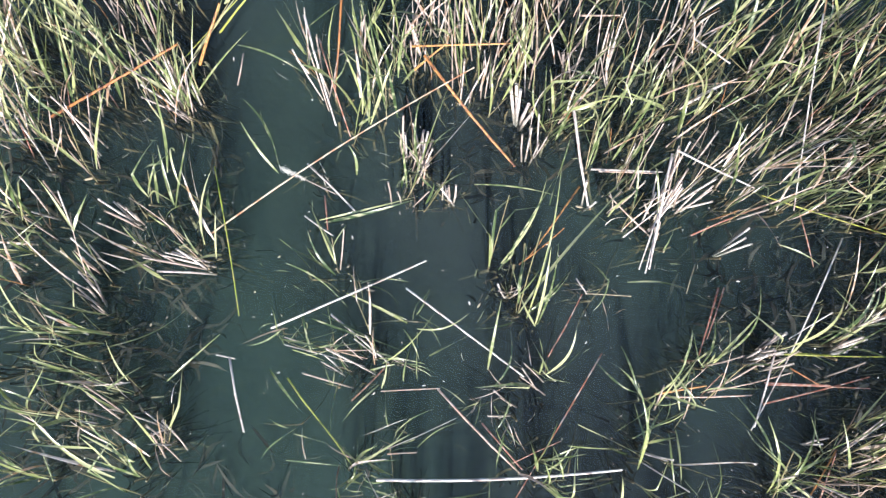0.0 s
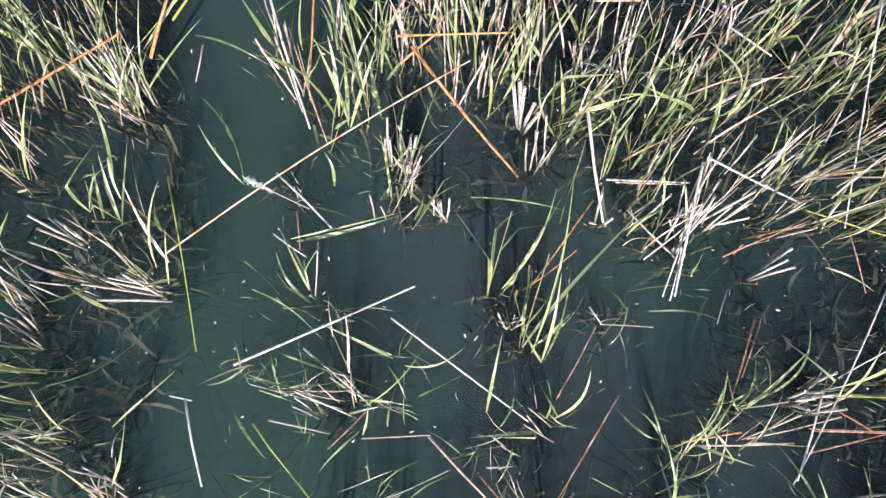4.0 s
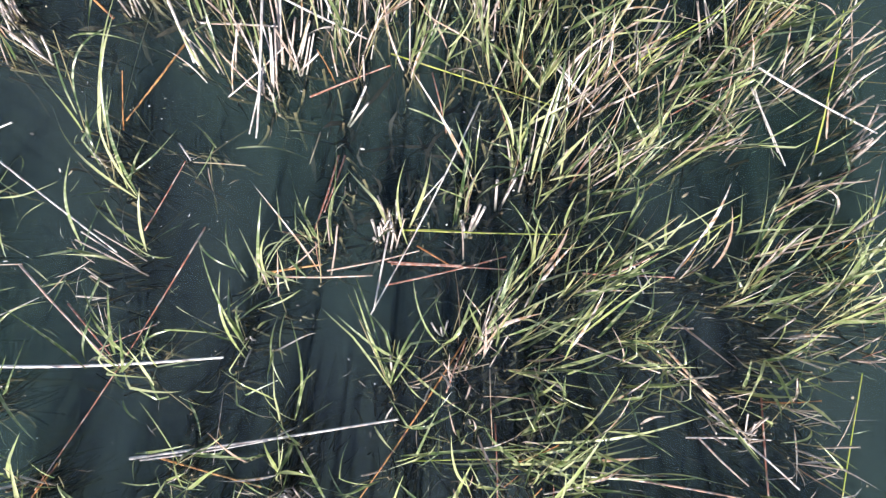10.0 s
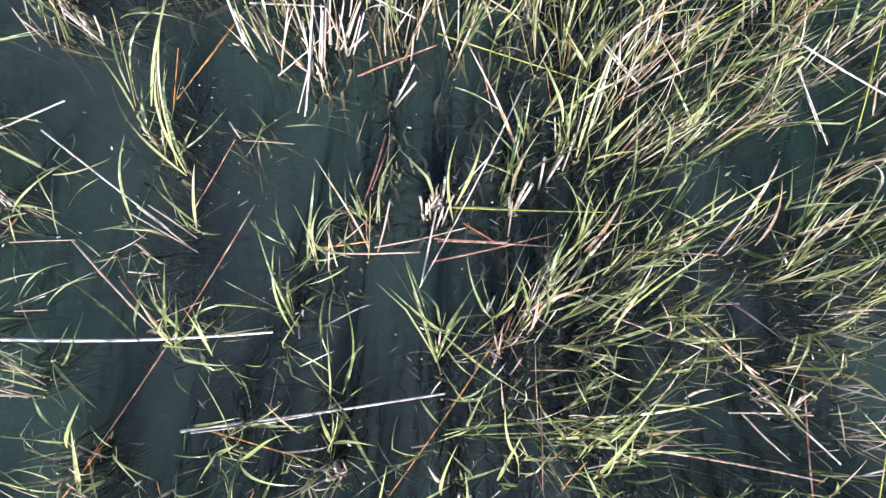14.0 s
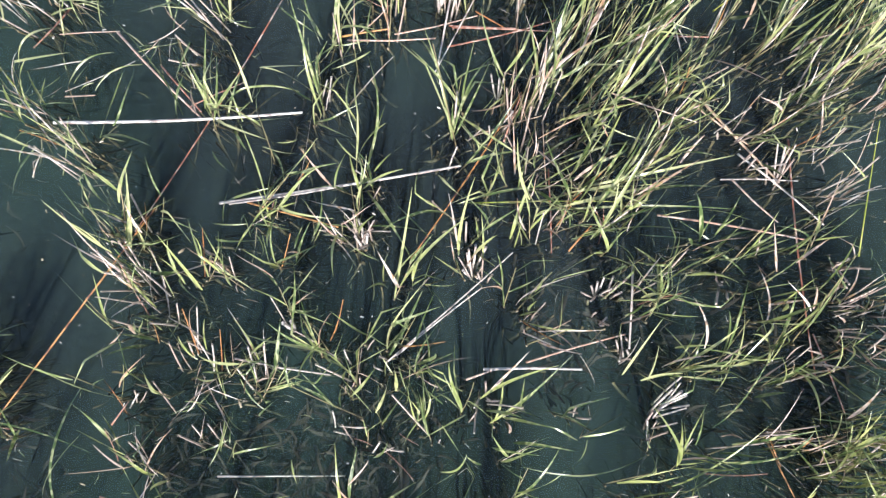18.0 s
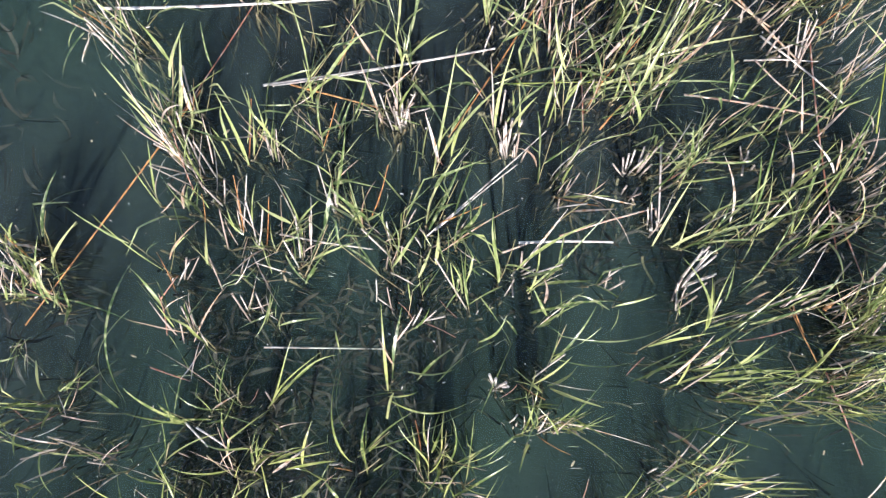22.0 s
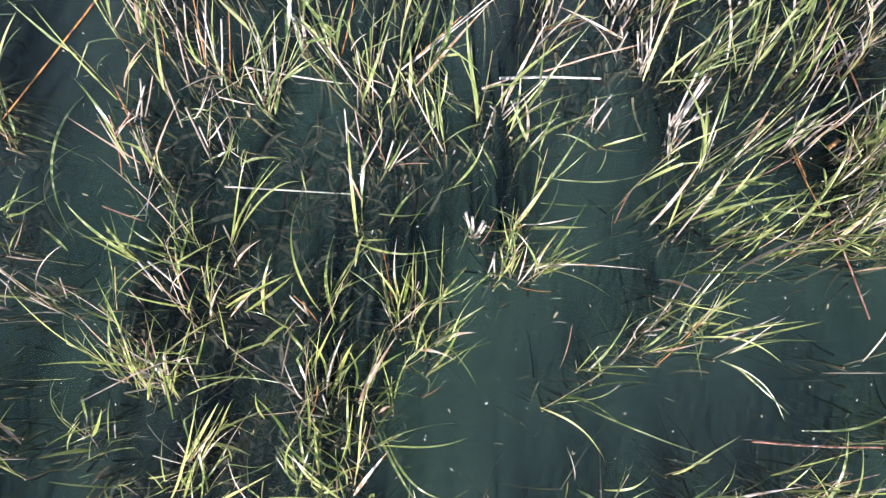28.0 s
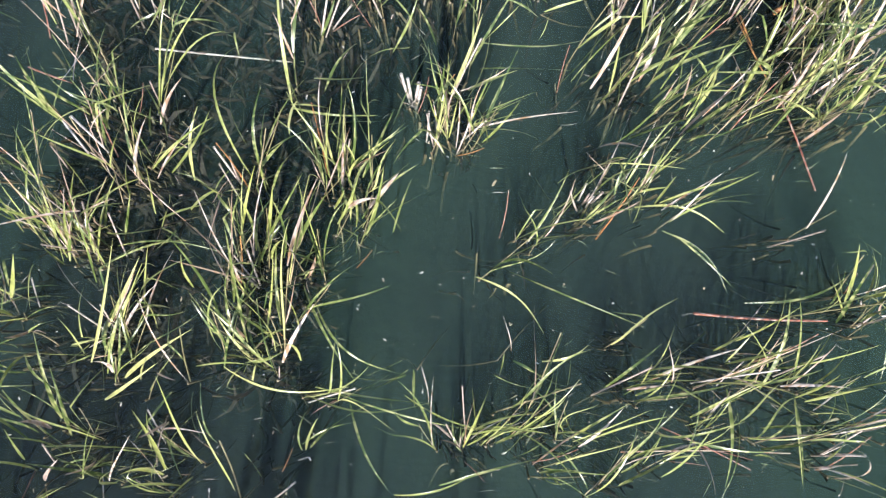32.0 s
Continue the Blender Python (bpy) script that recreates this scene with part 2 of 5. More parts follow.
def blade(seed, mat, arch, wide, sway=1.0):
    """A reed leaf of length 1 along x: folded along its midrib, arched, twisted and tapered to a point."""
    r = random.Random(seed)
    segs, x, z, y = 10, 0.0, 0.0, 0.0
    bend = radians(arch * r.uniform(0.5, 1.3))
    kink = r.choice((None, None, None, None, r.uniform(0.45, 0.8)))
    side, back = radians(r.gauss(0, 12 * sway)), radians(r.gauss(0, 9 * sway))
    twist0, twist1 = radians(r.uniform(-40, 40)), radians(r.choice((r.uniform(-60, 60), r.uniform(-170, 170))))
    verts, faces = [], []
    for i in range(segs + 1):
        s = i / segs
        a = -bend * s ** 1.6 - (radians(70) if kink and s > kink else 0)
        h = side * s + back * math.sin(2.6 * s)
        if i:
            x, y, z = x + math.cos(a) * math.cos(h) / segs, y + math.cos(a) * math.sin(h) / segs, z + math.sin(a) / segs
        w = 0.5 * wide * leaf_width(s) + 0.0006
        t = twist0 + twist1 * s
        ly, lz = math.cos(t), math.sin(t)
        up = w * 0.3
        verts += [(x, y - ly * w + up * lz, z - lz * w + up * ly), (x, y, z), (x, y + ly * w + up * lz, z + lz * w + up * ly)]
        if i:
            k = 3 * i
            faces += [(k - 3, k - 2, k + 1, k), (k - 2, k - 1, k + 2, k + 1)]
    return mesh_from("leaf", verts, faces, mat)


def rod(seed, mat, r0, r1, bow=0.02, nodes=5, sides=7, torn=0.0):
    """A reed stem of length 1 along x with swollen joints, a slight bow and a torn end."""
    r = random.Random(seed)
    rings = []
    for i in range(nodes):
        a = i / nodes
        rings += [(a, 1.0), (a + 0.92 / nodes, 0.93), (a + 0.96 / nodes, 1.18)]
    rings.append((1.0, 0.9))
    bows = r.uniform(-bow, bow), r.uniform(-bow, bow)
    verts, faces = [], []
    for k, (s, f) in enumerate(rings):
        rad = (r0 + (r1 - r0) * s) * f
        for j in range(sides):
            a = 2 * math.pi * j / sides
            end = torn * r.uniform(-1, 0) if k == len(rings) - 1 else 0.0
            verts.append((s + end, rad * math.cos(a) + bows[0] * math.sin(math.pi * s), rad * math.sin(a) + bows[1] * math.sin(math.pi * s)))
        if k:
            for j in range(sides):
                q = (j + 1) % sides
                faces.append(((k - 1) * sides + j, (k - 1) * sides + q, k * sides + q, k * sides + j))
    faces.append(tuple(range(sides))[::-1])
    faces.append(tuple(len(verts) - sides + j for j in range(sides)))
    return mesh_from("stem", verts, faces, mat)


GREEN_BLADES = [blade(100 + i, GREEN, (4, 10, 18, 30, 55)[i % 5], (0.026, 0.034, 0.044)[i % 3]) for i in range(36)]
CURVED_BLADES = [blade(200 + i, GREEN, (15, 35, 60, 85)[i % 4], (0.022, 0.029, 0.036)[i % 3], 2.6) for i in range(24)]
STRAW_BLADES = [blade(300 + i, STRAW, (4, 14, 45)[i % 3], (0.020, 0.028)[i % 2]) for i in range(12)]
FLAT_BLADES = [blade(400 + i, GREEN, (25, 60, 95)[i % 3], (0.034, 0.046)[i % 2]) for i in range(12)]
CULMS = [rod(500 + i, CULM, 0.0085, 0.0055, 0.02) for i in range(6)]
STALKS = [rod(600 + i, PALE, 0.026, 0.024, 0.02, 2, 7, 0.09) for i in range(8)]


def bundle(seed, mats, count, spread, size, wide, down=False):
    """Many thin blades joined: the fine growth of a tuft, 1 high along x, or the drowned stems under it."""
    r = random.Random(seed)
    verts, faces, slots = [], [], []
    for i in range(count):
        k0, n = len(verts), 6
        foot = 0.13 if down else 0.10
        p = Vector((r.uniform(0, 0.05 if down else 0.3), r.gauss(0, foot), r.gauss(0, foot)))
        way = Vector((1.0, r.gauss(0, spread), r.gauss(0, spread))).normalized()
        side = way.cross(Vector((r.gauss(0, 1), r.gauss(0, 1), r.gauss(0, 1)))).normalized()
        droop = way.cross(side) * r.gauss(0, 0.16) + side * r.gauss(0, 0.10)
        length, w0 = size * r.uniform(0.45, 1.0), wide * r.uniform(0.6, 1.3)
        for j in range(n + 1):
            s = j / n
            q = p + way * length * s + droop * length * s * s
            w = 0.5 * w0 * (1.0 if down else leaf_width(s)) + 0.0005
            ridge = way.cross(side) * w * 0.4
            verts += [tuple(q - side * w + ridge), tuple(q), tuple(q + side * w + ridge)]
            if j:
                k = k0 + 3 * j
                faces += [(k - 3, k - 2, k + 1, k), (k - 2, k - 1, k + 2, k + 1)]
                slots += [i % len(mats)] * 2
    me = mesh_from("fine_growth", verts, faces, mats[0])
    for m in mats[1:]:
        me.materials.append(m)
    for poly, slot in zip(me.polygons, slots):
        poly.material_index = slot
    return me


FINE_GREEN = [bundle(800 + i, (GREEN, GREEN, GREEN, STRAW), 5, 0.17, 1.0, 0.030) for i in range(10)]
FINE_MIXED = [bundle(820 + i, (STRAW, GREEN, GREEN, PALE), 5, 0.17, 0.9, 0.024) for i in range(10)]
# brown stems mixed with near-black ones that put shade under the tuft
DROWNED = [bundle(840 + i, (SUNK, SHADE_STEM, SHADE_STEM, SUNK), 16, 0.18, 0.95, 0.020, True) for i in range(8)]
SHOOTS = [rod(650 + i, (ORANGE, RED)[i % 2], 0.012, 0.006, 0.04, 3) for i in range(4)]
SUNKEN = [rod(700 + i, SUNK, 0.008, 0.010, 0.05) for i in range(5)]


def place(ob, base, way, length, turn=0.0, fat=1.0):
    """Lay ob's x along way from base, scaled to length."""
    q = Vector(way).normalized().to_track_quat("X", "Z").to_matrix().to_4x4()
    ob.matrix_basis = Matrix.Translation(base) @ q @ pose(0, 0, 0, turn) @ Matrix.Diagonal((length, length * fat, length * fat, 1))


def piece(name, me, parent, base, way, length, turn=0.0, fat=1.0):
    ob = bpy.data.objects.new(name, me)
    scene.collection.objects.link(ob)
    ob.parent = parent
    place(ob, base, way, length, turn, fat)
    return ob


LABELS = {
    "g": "tuft of bright green reed leaves standing in murky water",
    "m": "tuft of green reed leaves mixed with bleached dry stalks",
    "d": "bunch of broken bleached reed stalks standing in water",
    "f": "small tangle of curled green reed leaves floating on water",
}


ROOTS = []


def tuft(x, y, lean_x, lean_y, kind, count, high=0.55):
    """Reed shoots rooted round x, y that lean by lean_x, lean_y at the given height."""
    root = new({"g": "reed_tuft", "m": "half_dry_reed_clump", "d": "dry_reed_bunch"}[kind])
    root.location = (x, y, BED)
    tagged(root, LABELS[kind], "reeds", {"g": "green reed tufts", "m": "half dry reed clumps", "d": "dry reed bunches"}[kind])
    lift = -BED
    ROOTS.append((x, y))
    lean = Vector((lean_x, lean_y, high)) * (0.9 if kind == "d" else 1.05)
    spread = 0.04 if kind == "d" else 0.03 + 0.006 * count
    shoots = []
    for i in range(max(1, count // 3) if kind != "d" else 1):
        foot = Vector((rng.gauss(0, spread), rng.gauss(0, spread), lift))
        way = (lean + Vector((rng.gauss(0, 0.10), rng.gauss(0, 0.10), 0))) * rng.uniform(0.75, 1.15)
        shoots.append((foot, way))
        piece("submerged_stem", rng.choice(SUNKEN), root, Vector((foot.x * 0.7, foot.y * 0.7, -0.02)), Vector((foot.x * 0.3, foot.y * 0.3, lift + 0.04)), lift + 0.03, rng.uniform(0, 360), 0.9)
        piece("culm", rng.choice(CULMS), root, foot - Vector((0, 0, 0.03)), way, way.length * rng.uniform(0.55, 0.8), rng.uniform(0, 360), 0.75)
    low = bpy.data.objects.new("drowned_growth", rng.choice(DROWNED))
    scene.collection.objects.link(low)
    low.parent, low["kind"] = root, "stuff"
    low["label"] = "brown drowned stems, half of them near-black to deepen the shade"
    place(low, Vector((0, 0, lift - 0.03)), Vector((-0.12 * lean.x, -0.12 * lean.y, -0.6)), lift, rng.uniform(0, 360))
    if kind != "d" and count > 4:
        fine = bpy.data.objects.new("fine_growth", rng.choice(FINE_GREEN if kind == "g" else FINE_MIXED))
        scene.collection.objects.link(fine)
        fine.parent, fine["kind"] = root, "stuff"
        place(fine, Vector((0, 0, lift - 0.03)), lean, lean.length * rng.uniform(0.9, 1.05), rng.uniform(0, 360))
    southerly = y < -3.55  # long soft leaves at the southern end
    leaves = int(count * 0.85) if southerly else count if kind == "g" else int(count * 0.75) if kind == "m" else max(1, count // 4)
    for i in range(leaves):
        straw = rng.random() < (0.09 if kind == "g" else 0.42)
        foot, culm = shoots[i % len(shoots)]
        if rng.random() < 0.5:  # a leaf from the sheath at the foot
            s = rng.uniform(0.0, 0.25)
            way = culm + Vector((rng.gauss(0, 0.10), rng.gauss(0, 0.10), rng.gauss(0.04, 0.08)))
            length = max(0.18, (1 - s * 0.6) * culm.length * rng.uniform(0.6, 1.2))
        else:  # a leaf that stands off further up the culm
            s = rng.uniform(0.2, 0.75)
            b = rng.uniform(0, 2 * math.pi)
            way = culm + Vector((0.28 * math.cos(b), 0.28 * math.sin(b), rng.uniform(-0.1, 0.1)))
            length = rng.uniform(0.18, 0.4) * max(0.45, min(1.0, lean.length / 0.55))
        length *= 1.12 if southerly else 1.0
        piece("leaf", rng.choice(STRAW_BLADES if straw else CURVED_BLADES if southerly else GREEN_BLADES), root, foot + culm * s, way, length, rng.uniform(-60, 60), rng.uniform(0.7, 1.35) * (0.85 if southerly else 1.0) * min(1.5, 0.42 / length))
    stalks = {"g": rng.choice((0, 0, 1)), "m": max(3, count // 2), "d": count}[kind]
    for i in range(stalks):
        base = Vector((rng.gauss(0, spread * 0.7), rng.gauss(0, spread * 0.7), lift - 0.06))
        way = lean + Vector((rng.gauss(0, 0.09), rng.gauss(0, 0.09), 0.0))
        length = rng.uniform(0.4, 1.0) * (0.85 * lean.length if kind == "d" else 0.5)
        piece("dry_stalk", rng.choice(STALKS), root, base, way, length, rng.uniform(0, 360), rng.uniform(0.5, 0.8) * (1.35 if kind == "d" else 1.1) * min(1.6, 0.24 / length))
    if kind != "d" and rng.random() < 0.3:
        way = lean + Vector((rng.gauss(0, 0.15), rng.gauss(0, 0.15), 0))
        piece("red_shoot", rng.choice(SHOOTS), root, Vector((rng.gauss(0, 0.06), rng.gauss(0, 0.06), lift - 0.05)), way, rng.uniform(0.2, 0.5), 0, 0.8)


def tangle(x, y, count):
    """Curled leaves that float on the water."""
    root = new("floating_leaf_tangle")
    root.location = (x, y, 0.0)
    tagged(root, LABELS["f"], "leaves", "floating leaf tangles")
    for i in range(count):
        a = rng.uniform(0, 2 * math.pi)
        base = Vector((rng.gauss(0, 0.04), rng.gauss(0, 0.04), rng.uniform(0.004, 0.03)))
        straw = rng.random() < 0.3
        length = rng.uniform(0.12, 0.3)
        piece("leaf", rng.choice(STRAW_BLADES if straw else FLAT_BLADES), root, base, (math.cos(a), math.sin(a), rng.uniform(0.1, 0.5)), length, rng.uniform(-60, 60), rng.uniform(0.8, 1.5))
    for i in range(2):
        piece("submerged_stem", rng.choice(SUNKEN), root, Vector((0, 0, 0)), (rng.gauss(0, 0.3), rng.gauss(0, 0.3), -0.6), rng.uniform(0.3, 0.55), 0, 0.8)


STEMS = {
    "w": (WHITE, "bleached white broken reed stem lying on the water"),
    "t": (TAN, "tan dry reed stem fallen across the water"),
    "r": (RED, "thin dark red reed stem lying on the water"),
    "o": (ORANGE, "orange brown dead reed stem fallen among the reeds"),
    "p": (PINK, "pinkish brown dry reed stem lying on the water"),
    "y": (LIME, "yellow green reed stem bent down onto the water"),
}
count_stems = [0]


def stem(x0, y0, z0, x1, y1, z1, kind, thick):
    """A fallen reed stem between two places, of the given thickness in metres."""
    count_stems[0] += 1
    mat, label = STEMS[kind]
    a, b = Vector((x0, y0, z0)), Vector((x1, y1, z1))
    length = (b - a).length
    r = {"y": 0.28, "t": 0.3}.get(kind, 0.4) * thick / length
    me = rod(900 + count_stems[0], mat, r, r * 0.7, 0.016, max(2, int(length / 0.2)), 8, 0.02)
    ob = new("fallen_reed", me)
    tagged(ob, label, "fallen reed", "fallen reeds")
    place(ob, a, b - a, length)


def long_leaf(x0, y0, x1, y1, rise):
    """A single long leaf that springs from the water and arches over it."""
    count_stems[0] += 1
    a, b = Vector((x0, y0, 0.012)), Vector((x1, y1, 0.012))
    d = b - a
    n, verts, faces = 14, [], []
    r = random.Random(3000 + count_stems[0])
    wide, side = r.uniform(0.008, 0.014), r.uniform(-0.12, 0.12)
    spin0, spin1 = r.uniform(-0.8, 0.8), r.uniform(-2.2, 2.2)
    across = Vector((-d.y, d.x, 0)).normalized()
    for i in range(n + 1):
        s = i / n
        p = d * s + across * side * d.length * math.sin(math.pi * s) + Vector((0, 0, rise * math.sin(math.pi * min(1, s * 1.05)) ** 0.8 if rise else 0))
        w = 0.5 * wide * leaf_width(s) + 0.0006
        tilt = spin0 + spin1 * s
        verts += [tuple(p - across * w * math.cos(tilt) + Vector((0, 0, 0.3 * w + w * math.sin(tilt)))), tuple(p), tuple(p + across * w * math.cos(tilt) + Vector((0, 0, 0.3 * w - w * math.sin(tilt))))]
        if i:
            k = 3 * i
            faces += [(k - 3, k - 2, k + 1, k), (k - 2, k - 1, k + 2, k + 1)]
    ob = new("arching_reed_blade", mesh_from("leaf", verts, faces, GREEN))
    ob.location = a
    tagged(ob, "long green reed leaf arching over the water", "leaf", "long fallen leaves")


def lone_leaf(x0, y0, x1, y1, z1):
    """A single leaf that rises from the water at x0, y0 and bends over to its tip."""
    count_stems[0] += 1
    r = random.Random(5000 + count_stems[0])
    a, b = Vector((x0, y0, -0.03)), Vector((x1, y1, z1))
    d = b - a
    across = Vector((-d.y, d.x, 0)).normalized()
    wide, side, hump = r.uniform(0.013, 0.021), r.gauss(0, 0.06) * d.length, (0.10 + 0.25 * z1) * d.length
    spin0, spin1 = r.uniform(-0.7, 0.7), r.choice((r.uniform(-0.8, 0.8), r.uniform(-2.6, 2.6)))
    n, verts, faces = 12, [], []
    for i in range(n + 1):
        s = i / n
        arch = math.sin(math.pi * s)
        p = d * s + across * side * arch + Vector((0, 0, hump * arch))
        w = 0.5 * wide * leaf_width(s) + 0.0006
        t = spin0 + spin1 * s
        edge = across * math.cos(t) + Vector((0, 0, math.sin(t)))
        fold = Vector((0, 0, 0.3 * w))
        verts += [tuple(p - edge * w + fold), tuple(p), tuple(p + edge * w + fold)]
        if i:
            k = 3 * i
            faces += [(k - 3, k - 2, k + 1, k), (k - 2, k - 1, k + 2, k + 1)]
    ob = new("standing_reed_blade", mesh_from("leaf", verts, faces, GREEN))
    ob.location = a
    tagged(ob, "single narrow green reed leaf rising from the water", "leaf", "single standing leaves")


def stub_bunch(x, y, tips, thick, high):
    """Thick cut stalks standing close together in the water; tips are offsets of their ends at the given height."""
    root = new("cut_stalk_bunch")
    root.location = (x, y, BED)
    tagged(root, "thick bright white cut reed stalks standing in water", "reeds", "cut white stalks")
    for k, (u, v) in enumerate(tips):
        base = Vector((u * 0.25, v * 0.25, -BED - 0.12))
        way = Vector((u * 0.9, v * 0.9, high + 0.12))
        me = rod(7000 + count_stems[0], WHITE, 0.5 * thick / way.length, 0.46 * thick / way.length, 0.02, 2, 9, 0.05)
        count_stems[0] += 1
        piece("cut_stalk", me, root, base, way, way.length)
    piece("submerged_stem", rng.choice(SUNKEN), root, Vector((0, 0, 0)), (0.02, 0.01, 0.6), -BED, 0.0, 1.2)

def seed_plume(x0, y0, z0, x1, y1, z1):
    """A fluffy white seed head on a bent stem end: many fine hairs round an axis."""
    r = random.Random(88)
    a, b = Vector((x0, y0, z0)), Vector((x1, y1, z1))
    d = b - a
    root = new("seed_plume")
    root.location = a
    tagged(root, "fluffy white reed seed head resting on fallen stems", "seed head")
    verts, faces = [], []
    for i in range(150):
        s = r.random()
        way = (d.normalized() * r.uniform(0.3, 1.2) + Vector((r.gauss(0, 0.7), r.gauss(0, 0.7), r.gauss(0, 0.7)))).normalized()
        length, p, k = r.uniform(0.012, 0.03) * (1.2 - 0.6 * s), d * s, len(verts)
        side = way.cross(Vector((0, 0, 1))).normalized() * 0.0016
        verts += [tuple(p - side), tuple(p + side), tuple(p + way * length + side * 0.5), tuple(p + way * length - side * 0.5)]
        faces.append((k, k + 1, k + 2, k + 3))
    fluff = bpy.data.objects.new("fluff", mesh_from("fluff", verts, faces, FLUFF))
    scene.collection.objects.link(fluff)
    fluff.parent = root
    piece("stalk", rng.choice(STALKS), root, d * 0.4, d, d.length * 1.9, 0.0, 0.35)


tuft(-1.49, 0.90, 0.08, 0.39, "g", 10)
tuft(-1.49, 0.92, -0.14, 0.26, "d", 8, 0.45)
tuft(-1.60, 0.34, 0.17, 0.34, "g", 5)
tuft(-1.33, 0.11, 0.01, 0.25, "g", 7)
tuft(-1.92, 0.95, 0.12, 0.25, "g", 9)
tuft(-2.16, 0.92, 0.19, 0.32, "g", 9)
tuft(-2.46, 1.02, 0.20, 0.27, "g", 10)
tuft(-2.35, 0.68, 0.13, 0.26, "m", 10)
tuft(-2.05, 0.58, 0.09, 0.25, "m", 9)
tuft(-1.80, 0.27, -0.09, 0.24, "d", 7, 0.45)
tuft(-1.97, -0.06, -0.04, 0.28, "m", 10)
tuft(-2.31, 0.27, 0.07, 0.23, "m", 10)
tuft(-2.44, -0.06, 0.06, 0.25, "g", 8)
tuft(-1.36, 0.04, -0.26, 0.15, "d", 7, 0.45)
tuft(-1.63, 0.07, -0.06, 0.20, "m", 6)
tuft(-2.00, -0.20, -0.04, 0.27, "d", 7, 0.45)
tuft(-2.19, -0.46, -0.00, 0.19, "g", 9)
tuft(-1.93, -0.40, -0.07, 0.21, "g", 7)
tuft(-1.95, -0.66, -0.12, 0.13, "g", 8)
tuft(-1.85, -0.80, -0.05, 0.24, "m", 7)
tuft(-2.28, -0.86, -0.01, 0.22, "g", 9)
tuft(-1.58, -0.96, -0.02, 0.21, "d", 6, 0.45)
tuft(-1.81, -1.16, -0.17, 0.32, "g", 10)
tuft(-2.24, -1.16, 0.01, 0.21, "g", 9)
tuft(-1.61, -1.09, 0.12, 0.31, "m", 6)
tuft(-2.56, -0.60, 0.05, 0.18, "g", 8)
tuft(-1.56, 1.51, 0.07, 0.15, "g", 9)
tuft(-1.86, 1.51, 0.14, 0.15, "m", 9)
tuft(-2.27, 1.44, 0.23, 0.22, "g", 9)
tuft(-2.57, 1.37, 0.22, 0.20, "g", 9)
tuft(-0.77, 1.20, 0.02, 0.22, "m", 6)
tuft(-0.66, 0.99, 0.00, 0.31, "m", 4)
tuft(-0.46, 0.89, 0.03, 0.23, "g", 9)
tuft(-0.29, 1.06, -0.02, 0.24, "g", 7)
tuft(-0.22, 0.69, 0.08, 0.14, "d", 5, 0.45)
tuft(-0.13, 0.65, 0.03, 0.14, "d", 8, 0.45)
tuft(-0.18, 0.41, 0.11, 0.18, "m", 7)
tuft(-0.43, 1.34, 0.03, 0.14, "g", 8)
tuft(-0.22, 1.30, 0.06, 0.18, "m", 8)
tuft(0.15, 1.03, 0.03, 0.27, "m", 11)
tuft(0.29, 1.00, 0.04, 0.25, "g", 10)
tuft(0.60, 0.82, 0.03, 0.21, "g", 9)
tuft(0.66, 0.89, 0.11, 0.09, "g", 9)
tuft(0.32, 1.27, -0.02, 0.21, "m", 11)
tuft(0.50, 1.20, 0.04, 0.22, "m", 11)
tuft(0.70, 1.13, 0.04, 0.23, "m", 11)
tuft(0.91, 1.20, -0.01, 0.22, "m", 11)
tuft(0.12, 1.34, -0.02, 0.23, "m", 11)
tuft(-0.02, 1.41, -0.03, 0.19, "m", 10)
tuft(-0.12, 1.17, -0.01, 0.17, "m", 6)
tuft(0.39, 1.51, -0.03, 0.21, "m", 11)
tuft(0.67, 1.51, -0.01, 0.18, "m", 11)
tuft(0.94, 1.48, 0.01, 0.15, "g", 11)
tuft(1.07, 0.93, 0.05, 0.23, "g", 11)
tuft(0.94, 0.62, 0.07, 0.24, "g", 11)
tuft(1.10, 0.55, 0.04, 0.19, "m", 9)
tuft(1.24, 0.79, 0.05, 0.25, "g", 11)
tuft(1.41, 0.93, 0.06, 0.20, "g", 11)
tuft(1.55, 1.17, 0.04, 0.17, "g", 11)
tuft(1.25, 1.20, 0.03, 0.19, "m", 11)
tuft(1.72, 1.03, 0.05, 0.19, "g", 12)
tuft(1.90, 1.24, 0.02, 0.19, "g", 12)
tuft(1.42, 1.45, 0.03, 0.16, "m", 11)
tuft(2.10, 1.14, 0.05, 0.17, "g", 12)
tuft(2.27, 0.93, -0.00, 0.17, "g", 12)
tuft(2.06, 0.73, 0.02, 0.17, "m", 11)
tuft(1.82, 0.62, 0.06, 0.18, "m", 11)
tuft(1.58, 0.59, 0.06, 0.19, "m", 11)
tuft(1.37, 0.38, 0.11, 0.20, "d", 8, 0.45)
tuft(1.24, 0.28, 0.00, 0.30, "d", 7, 0.45)
tuft(1.65, 0.35, 0.05, 0.16, "m", 9)
tuft(1.92, 0.38, 0.04, 0.19, "g", 10)
tuft(2.19, 0.35, 0.03, 0.16, "g", 11)
tuft(2.43, 0.62, -0.00, 0.15, "g", 12)
tuft(2.53, 0.28, -0.05, 0.11, "g", 10)
tuft(1.83, 1.45, 0.03, 0.10, "g", 11)
tuft(2.38, 1.31, -0.05, 0.12, "g", 11)
tuft(1.00, 0.31, -0.00, 0.14, "m", 5)
tuft(2.55, -0.19, -0.08, 0.21, "g", 10)
tuft(1.26, -0.96, -0.01, 0.26, "g", 3)
tangle(-0.92, -0.36, 8)
